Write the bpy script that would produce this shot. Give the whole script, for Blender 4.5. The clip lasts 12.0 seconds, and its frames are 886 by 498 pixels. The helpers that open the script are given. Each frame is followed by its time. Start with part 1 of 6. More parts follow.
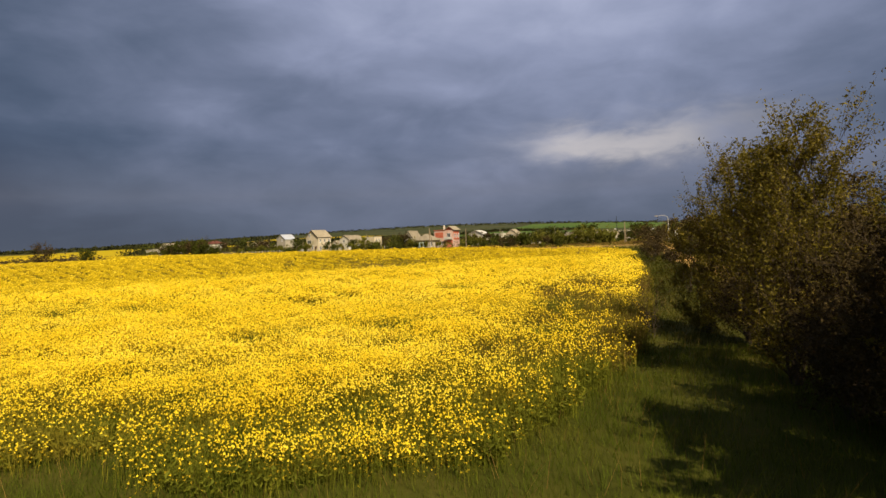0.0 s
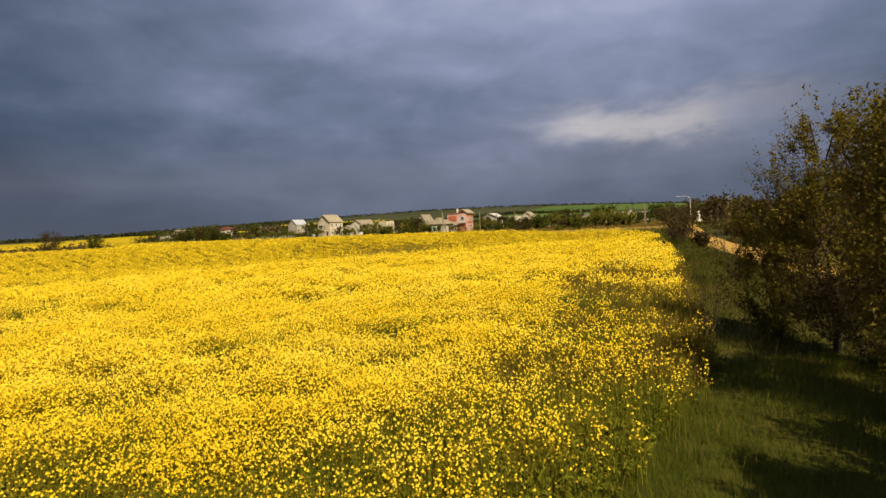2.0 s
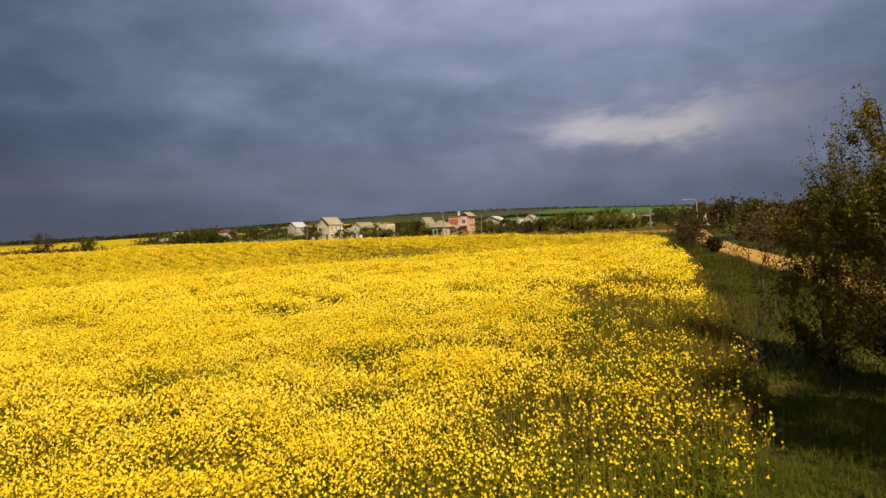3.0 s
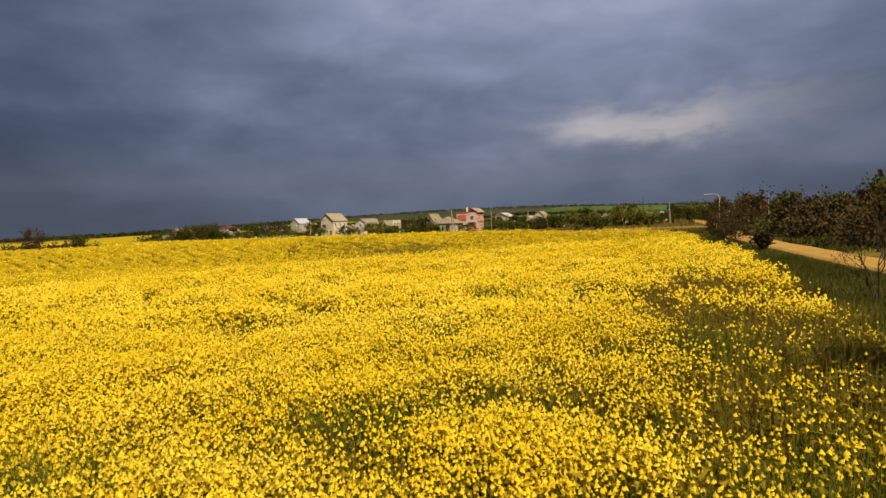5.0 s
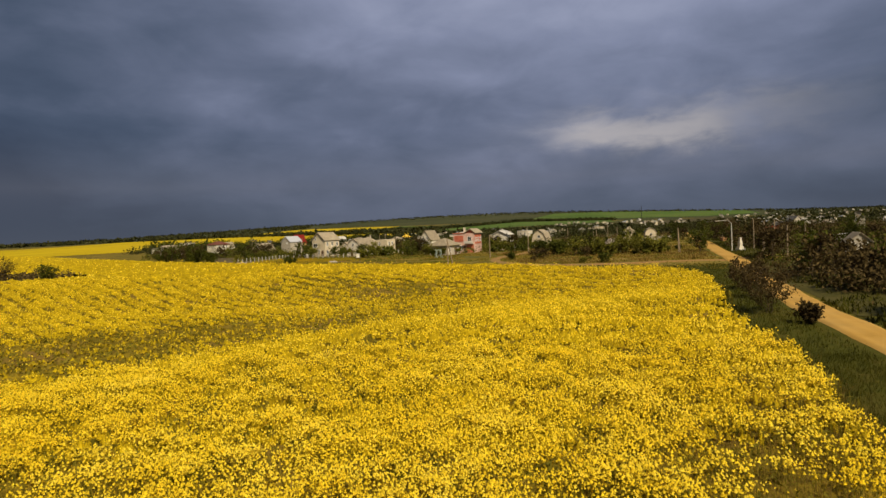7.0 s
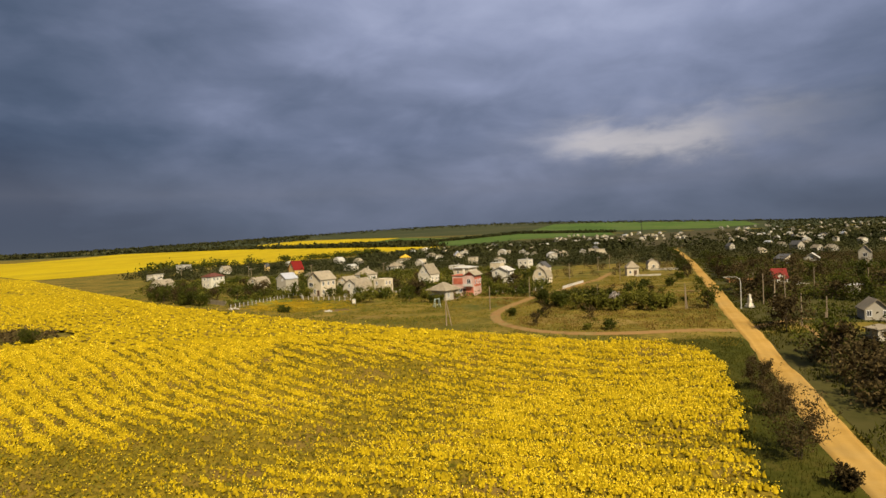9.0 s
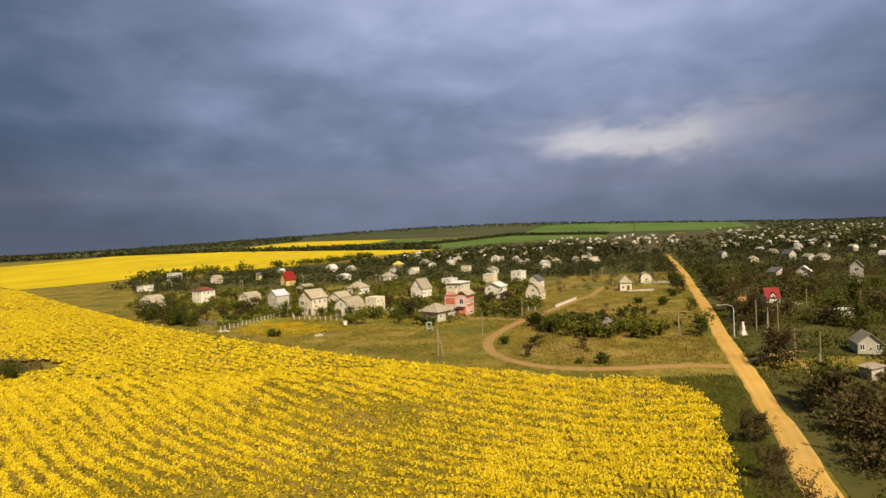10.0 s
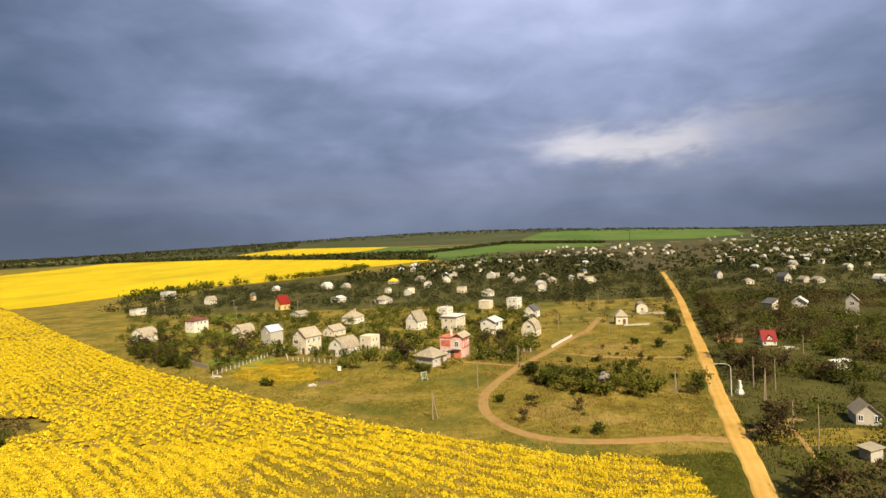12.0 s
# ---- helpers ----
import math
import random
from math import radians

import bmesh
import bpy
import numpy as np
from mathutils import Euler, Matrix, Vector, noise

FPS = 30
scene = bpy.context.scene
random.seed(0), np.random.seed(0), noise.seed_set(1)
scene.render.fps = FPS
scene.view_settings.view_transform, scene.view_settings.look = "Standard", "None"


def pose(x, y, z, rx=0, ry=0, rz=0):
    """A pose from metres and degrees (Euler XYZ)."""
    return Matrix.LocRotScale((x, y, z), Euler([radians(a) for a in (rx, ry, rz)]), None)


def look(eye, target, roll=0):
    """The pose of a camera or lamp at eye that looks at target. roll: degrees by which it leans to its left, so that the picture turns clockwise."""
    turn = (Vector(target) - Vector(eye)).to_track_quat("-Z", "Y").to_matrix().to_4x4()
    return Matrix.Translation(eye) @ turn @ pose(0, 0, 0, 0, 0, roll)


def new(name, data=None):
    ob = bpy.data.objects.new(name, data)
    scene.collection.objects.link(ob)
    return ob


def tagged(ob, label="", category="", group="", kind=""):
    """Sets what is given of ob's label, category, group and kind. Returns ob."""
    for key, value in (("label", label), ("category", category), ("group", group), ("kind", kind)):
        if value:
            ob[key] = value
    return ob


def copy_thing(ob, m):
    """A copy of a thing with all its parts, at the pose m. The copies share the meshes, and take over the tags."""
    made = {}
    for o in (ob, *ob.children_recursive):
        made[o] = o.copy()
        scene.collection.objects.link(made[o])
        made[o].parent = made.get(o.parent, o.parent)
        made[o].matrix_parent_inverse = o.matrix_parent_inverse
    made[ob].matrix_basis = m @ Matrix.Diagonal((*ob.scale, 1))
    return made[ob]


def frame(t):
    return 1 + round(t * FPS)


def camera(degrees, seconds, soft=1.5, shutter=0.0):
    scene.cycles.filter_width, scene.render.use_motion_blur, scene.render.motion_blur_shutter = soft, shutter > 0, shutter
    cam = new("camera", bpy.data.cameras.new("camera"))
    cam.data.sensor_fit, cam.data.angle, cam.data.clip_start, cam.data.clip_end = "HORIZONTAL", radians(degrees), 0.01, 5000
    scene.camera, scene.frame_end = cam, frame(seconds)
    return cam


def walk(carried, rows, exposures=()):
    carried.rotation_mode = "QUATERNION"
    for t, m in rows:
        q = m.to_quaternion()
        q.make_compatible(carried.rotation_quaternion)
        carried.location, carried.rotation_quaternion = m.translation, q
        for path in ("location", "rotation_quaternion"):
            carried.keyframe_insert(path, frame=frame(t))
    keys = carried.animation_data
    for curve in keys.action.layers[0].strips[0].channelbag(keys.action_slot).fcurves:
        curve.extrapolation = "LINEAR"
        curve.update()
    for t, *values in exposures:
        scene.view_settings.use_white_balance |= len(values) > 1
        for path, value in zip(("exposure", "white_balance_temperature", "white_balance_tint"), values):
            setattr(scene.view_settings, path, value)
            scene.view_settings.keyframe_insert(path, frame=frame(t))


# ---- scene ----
cam = camera(76.2, 12.0, soft=1.5)

PATH = [
    (0.0, pose(0.57, 4.19, 4.19, 89.14, 2.19, -0.86)),
    (0.5, pose(0.53, 4.20, 4.17, 89.03, 2.35, -1.40)),
    (1.0, pose(0.55, 4.88, 4.20, 88.45, 2.42, -1.55)),
    (1.5, pose(0.59, 6.31, 4.24, 87.83, 2.58, -0.39)),
    (2.0, pose(0.68, 8.08, 4.30, 87.52, 2.77, 0.51)),
    (2.5, pose(0.87, 9.63, 4.36, 87.66, 2.76, 0.85)),
    (3.0, pose(1.05, 11.10, 4.36, 87.81, 2.61, 0.75)),
    (5.0, pose(0.39, 17.72, 3.92, 87.62, 2.50, 1.35)),
    (5.5, pose(0.49, 19.88, 4.16, 87.58, 2.55, 1.23)),
    (6.0, pose(0.68, 22.00, 5.14, 87.60, 2.46, 1.15)),
    (6.5, pose(0.79, 24.05, 6.79, 87.78, 2.45, 1.39)),
    (7.0, pose(0.92, 25.65, 8.90, 88.11, 2.38, 1.12)),
    (9.0, pose(1.54, 30.37, 19.06, 88.95, 2.34, 1.09)),
    (9.5, pose(1.85, 31.05, 22.03, 89.03, 2.48, 0.88)),
    (10.0, pose(2.12, 31.71, 24.97, 88.89, 2.37, 0.43)),
    (10.5, pose(2.31, 32.13, 27.93, 88.94, 2.33, 0.33)),
    (11.0, pose(2.47, 32.44, 30.66, 89.01, 2.35, 0.32)),
    (11.5, pose(2.63, 32.90, 33.39, 89.23, 2.22, -0.10)),
    (12.0, pose(2.72, 33.14, 36.16, 89.27, 2.21, 0.01)),
]
walk(cam, PATH, [(0.0, 0.30, 6500, 10), (3.0, 0.27, 6500, 10), (6.0, 0.03, 6500, 10), (7.2, -0.03, 6500, 10), (9.0, 0.30, 6450, 10), (12.0, 0.84, 6300, 10)])

# ---- light ----
SUN_EL, SUN_AZ = radians(46), radians(154)   # azimuth clockwise from +y
sun_dir = Vector((math.sin(SUN_AZ) * math.cos(SUN_EL), math.cos(SUN_AZ) * math.cos(SUN_EL), math.sin(SUN_EL)))
sun = new("sun", bpy.data.lights.new("sun", "SUN"))
sun.data.energy, sun.data.angle, sun.data.color = 5.0, radians(0.6), (1.0, 0.86, 0.64)
sun.matrix_basis = look(sun_dir * 100, (0, 0, 0))


def nodes_of(tree):
    tree.nodes.clear()

    def add(kind, **sets):
        n = tree.nodes.new(kind)
        for key, value in sets.items():
            if key in n.inputs:
                n.inputs[key].default_value = value
        return n
    return add


def build_world():
    w = bpy.data.worlds.new("storm_sky")
    scene.world = w
    w.use_nodes = True
    t = w.node_tree
    add, link = nodes_of(t), t.links.new

    def mth(op, a, b=None):
        n = t.nodes.new("ShaderNodeMath")
        n.operation = op
        for i, v in enumerate((a, b)):
            if v is None:
                continue
            if isinstance(v, (int, float)):
                n.inputs[i].default_value = v
            else:
                link(v, n.inputs[i])
        return n.outputs[0]

    def ramp(fac, stops):
        n = t.nodes.new("ShaderNodeValToRGB")
        while len(n.color_ramp.elements) < len(stops):
            n.color_ramp.elements.new(0.5)
        for e, (pos, col) in zip(n.color_ramp.elements, stops):
            e.position, e.color = pos, (*col, 1)
        link(fac, n.inputs[0])
        return n.outputs[0]

    def mix(fac, a, b, kind="MIX"):
        n = t.nodes.new("ShaderNodeMixRGB")
        n.blend_type = kind
        for i, v in enumerate((fac, a, b)):
            if isinstance(v, (int, float)):
                n.inputs[i].default_value = v
            elif isinstance(v, tuple):
                n.inputs[i].default_value = (*v, 1)
            else:
                link(v, n.inputs[i])
        return n.outputs[0]
    co = add("ShaderNodeTexCoord").outputs["Generated"]
    sep = add("ShaderNodeSeparateXYZ")
    link(co, sep.inputs[0])
    X, Y, Z = sep.outputs
    az = mth("ARCTAN2", X, Y)

    def cloud(scale, detail, rough, sz, off):
        m = add("ShaderNodeMapping")
        m.inputs["Scale"].default_value = (1, 1, sz)
        m.inputs["Location"].default_value = off
        link(co, m.inputs[0])
        n = add("ShaderNodeTexNoise", Scale=scale, Detail=detail, Roughness=rough, Distortion=0.35)
        link(m.outputs[0], n.inputs["Vector"])
        return n.outputs["Fac"]
    big = cloud(1.9, 3, 0.45, 2.2, (3.1, 1.7, 0.3))
    fine = cloud(5.5, 6, 0.52, 2.3, (0.4, 5.2, 1.1))
    streak = cloud(9.0, 4, 0.5, 2.4, (1.9, 3.3, 0.2))
    tone = mth("ADD", mth("ADD", mth("MULTIPLY", big, 0.34), mth("MULTIPLY", fine, 0.24)), mth("ADD", mth("MULTIPLY", streak, 0.08), 0.177))
    # the storm is darkest low and to both sides, and thins upwards
    aside = mth("SUBTRACT", az, 0.10)
    lean = mth("SUBTRACT", mth("MULTIPLY", Z, 0.55), mth("MULTIPLY", mth("MULTIPLY", aside, aside), 0.42))
    tone = mth("ADD", tone, lean)
    col = ramp(tone, [(0.32, (0.034, 0.053, 0.092)), (0.44, (0.073, 0.100, 0.158)), (0.55, (0.137, 0.166, 0.250)), (0.66, (0.235, 0.268, 0.390)), (0.84, (0.42, 0.455, 0.61))])
    # a paler veil of rain over the horizon
    veil = mth("POWER", mth("MAXIMUM", mth("SUBTRACT", 1.0, mth("ABSOLUTE", mth("MULTIPLY", mth("SUBTRACT", Z, 0.085), 11.0))), 0.0), 1.4)
    col = mix(mth("MULTIPLY", veil, 0.30), col, (0.20, 0.20, 0.235))
    low = mth("MAXIMUM", mth("SUBTRACT", 1.0, mth("MULTIPLY", mth("ABSOLUTE", Z), 14.0)), 0.0)
    col = mix(mth("MULTIPLY", low, 0.55), col, (0.110, 0.120, 0.148))
    # the thin place in the clouds ahead and to the right
    curl = cloud(17.0, 5, 0.55, 2.6, (2.4, 0.7, 3.3))

    def glow(a0, z0, wide, high, tilt, ragged):
        gx = mth("DIVIDE", mth("SUBTRACT", az, a0), wide)
        gy = mth("DIVIDE", mth("SUBTRACT", Z, z0), high)
        gy = mth("ADD", mth("ADD", gy, mth("MULTIPLY", mth("SUBTRACT", curl, 0.5), ragged)), mth("MULTIPLY", gx, tilt))
        gx = mth("ADD", gx, mth("MULTIPLY", mth("SUBTRACT", fine, 0.5), ragged))
        return mth("POWER", 2.718, mth("MULTIPLY", mth("ADD", mth("MULTIPLY", gx, gx), mth("MULTIPLY", gy, gy)), -1.0))
    spot = mth("ADD", glow(0.325, 0.150, 0.135, 0.026, 0.22, 2.4), mth("MULTIPLY", glow(0.44, 0.168, 0.16, 0.030, 0.1, 2.4), 0.30))
    # a dark bulge of cloud hangs into it from above
    spot = mth("MULTIPLY", spot, mth("SUBTRACT", 1.0, mth("MULTIPLY", glow(0.335, 0.185, 0.055, 0.022, 0.0, 1.2), 0.85)))
    col = mix(mth("MULTIPLY", spot, 0.70), col, (0.50, 0.47, 0.47))
    # open sky towards the sun, behind the camera
    sky = add("ShaderNodeTexSky")
    sky.sky_type, sky.sun_disc = "NISHITA", False
    sky.sun_elevation, sky.sun_rotation = SUN_EL, SUN_AZ
    opened = mix(1.0, sky.outputs[0], (0.05, 0.05, 0.05), "MULTIPLY")
    gap = add("ShaderNodeMapRange")
    gap.inputs["From Min"].default_value, gap.inputs["From Max"].default_value = 0.05, 0.75
    link(mth("ADD", mth("SUBTRACT", mth("MULTIPLY", X, 0.45), mth("MULTIPLY", Y, 0.85)), mth("MULTIPLY", mth("SUBTRACT", big, 0.5), 0.9)), gap.inputs["Value"])
    col = mix(gap.outputs[0], col, opened)
    bg = add("ShaderNodeBackground", Strength=0.95)
    link(col, bg.inputs[0])
    link(bg.outputs[0], add("ShaderNodeOutputWorld").inputs[0])


build_world()


# ---- materials ----
def material(name, colors, rough=0.85, scale=1.0, bump=0.0, bump_scale=None, metal=0.0, spec=0.06, island=0.0, obj=0.0, trans=0.0, detail=6.0, stain=None, coords="Object", stretch=(1, 1, 1), turn=0.0):
    """Noise-mixed colours at two scales. island, obj: how far single pieces and objects differ. trans: light through leaves. stain: (colour, scale, amount)."""
    m = bpy.data.materials.new(name)
    m.use_nodes = True
    t = m.node_tree
    add, link = nodes_of(t), t.links.new
    co = add("ShaderNodeTexCoord").outputs[coords] if coords == "Object" else add("ShaderNodeNewGeometry").outputs["Position"]
    mp = add("ShaderNodeMapping")
    mp.inputs["Scale"].default_value = stretch
    if turn:
        tm = add("ShaderNodeMapping")
        tm.inputs["Rotation"].default_value = (0, 0, turn)
        link(co, tm.inputs[0])
        co = tm.outputs[0]
    link(co, mp.inputs[0])
    co = mp.outputs[0]
    n1 = add("ShaderNodeTexNoise", Scale=scale, Detail=detail, Roughness=0.6)
    link(co, n1.inputs["Vector"])
    n2 = add("ShaderNodeTexNoise", Scale=scale * 0.13, Detail=3.0, Roughness=0.5)
    link(co, n2.inputs["Vector"])
    blend = add("ShaderNodeMath")
    blend.operation = "MULTIPLY_ADD"
    blend.inputs[1].default_value = 0.55
    link(n1.outputs["Fac"], blend.inputs[0])
    half = add("ShaderNodeMath")
    half.operation = "MULTIPLY"
    half.inputs[1].default_value = 0.45
    link(n2.outputs["Fac"], half.inputs[0])
    link(half.outputs[0], blend.inputs[2])
    r = add("ShaderNodeValToRGB")
    while len(r.color_ramp.elements) < len(colors):
        r.color_ramp.elements.new(0.5)
    for i, (e, c) in enumerate(zip(r.color_ramp.elements, colors)):
        e.position = 0.34 + 0.32 * i / max(1, len(colors) - 1)
        e.color = (*c, 1)
    link(blend.outputs[0], r.inputs[0])
    col = r.outputs[0]
    if stain:
        n3 = add("ShaderNodeTexNoise", Scale=stain[1], Detail=5.0, Roughness=0.6)
        link(co, n3.inputs["Vector"])
        mr = add("ShaderNodeMapRange")
        mr.inputs["From Min"].default_value, mr.inputs["From Max"].default_value = 0.5, 0.68
        mr.inputs["To Max"].default_value = stain[2]
        link(n3.outputs["Fac"], mr.inputs["Value"])
        mx = add("ShaderNodeMixRGB")
        mx.inputs[2].default_value = (*stain[0], 1)
        link(mr.outputs[0], mx.inputs[0])
        link(col, mx.inputs[1])
        col = mx.outputs[0]
    for amount, source in ((island, "ShaderNodeNewGeometry"), (obj, "ShaderNodeObjectInfo")):
        if amount:
            rnd = add(source).outputs["Random Per Island" if island and source == "ShaderNodeNewGeometry" else "Random"]
            mr = add("ShaderNodeMapRange")
            mr.inputs["To Min"].default_value, mr.inputs["To Max"].default_value = 1 - amount, 1 + amount
            link(rnd, mr.inputs["Value"])
            hs = add("ShaderNodeHueSaturation")
            link(mr.outputs[0], hs.inputs["Value"])
            link(col, hs.inputs["Color"])
            col = hs.outputs[0]
    b = add("ShaderNodeBsdfPrincipled", Roughness=rough, Metallic=metal)
    b.inputs["Specular IOR Level"].default_value = spec
    link(col, b.inputs["Base Color"])
    if bump:
        nb = add("ShaderNodeTexNoise", Scale=bump_scale or scale * 4, Detail=4.0, Roughness=0.65)
        link(co, nb.inputs["Vector"])
        bp = add("ShaderNodeBump", Strength=bump, Distance=0.05)
        link(nb.outputs["Fac"], bp.inputs["Height"])
        link(bp.outputs[0], b.inputs["Normal"])
    out = add("ShaderNodeOutputMaterial")
    if trans:
        tr = add("ShaderNodeBsdfTranslucent")
        link(col, tr.inputs[0])
        ms = add("ShaderNodeMixShader", Fac=trans)
        link(b.outputs[0], ms.inputs[1])
        link(tr.outputs[0], ms.inputs[2])
        link(ms.outputs[0], out.inputs[0])
    else:
        link(b.outputs[0], out.inputs[0])
    return m


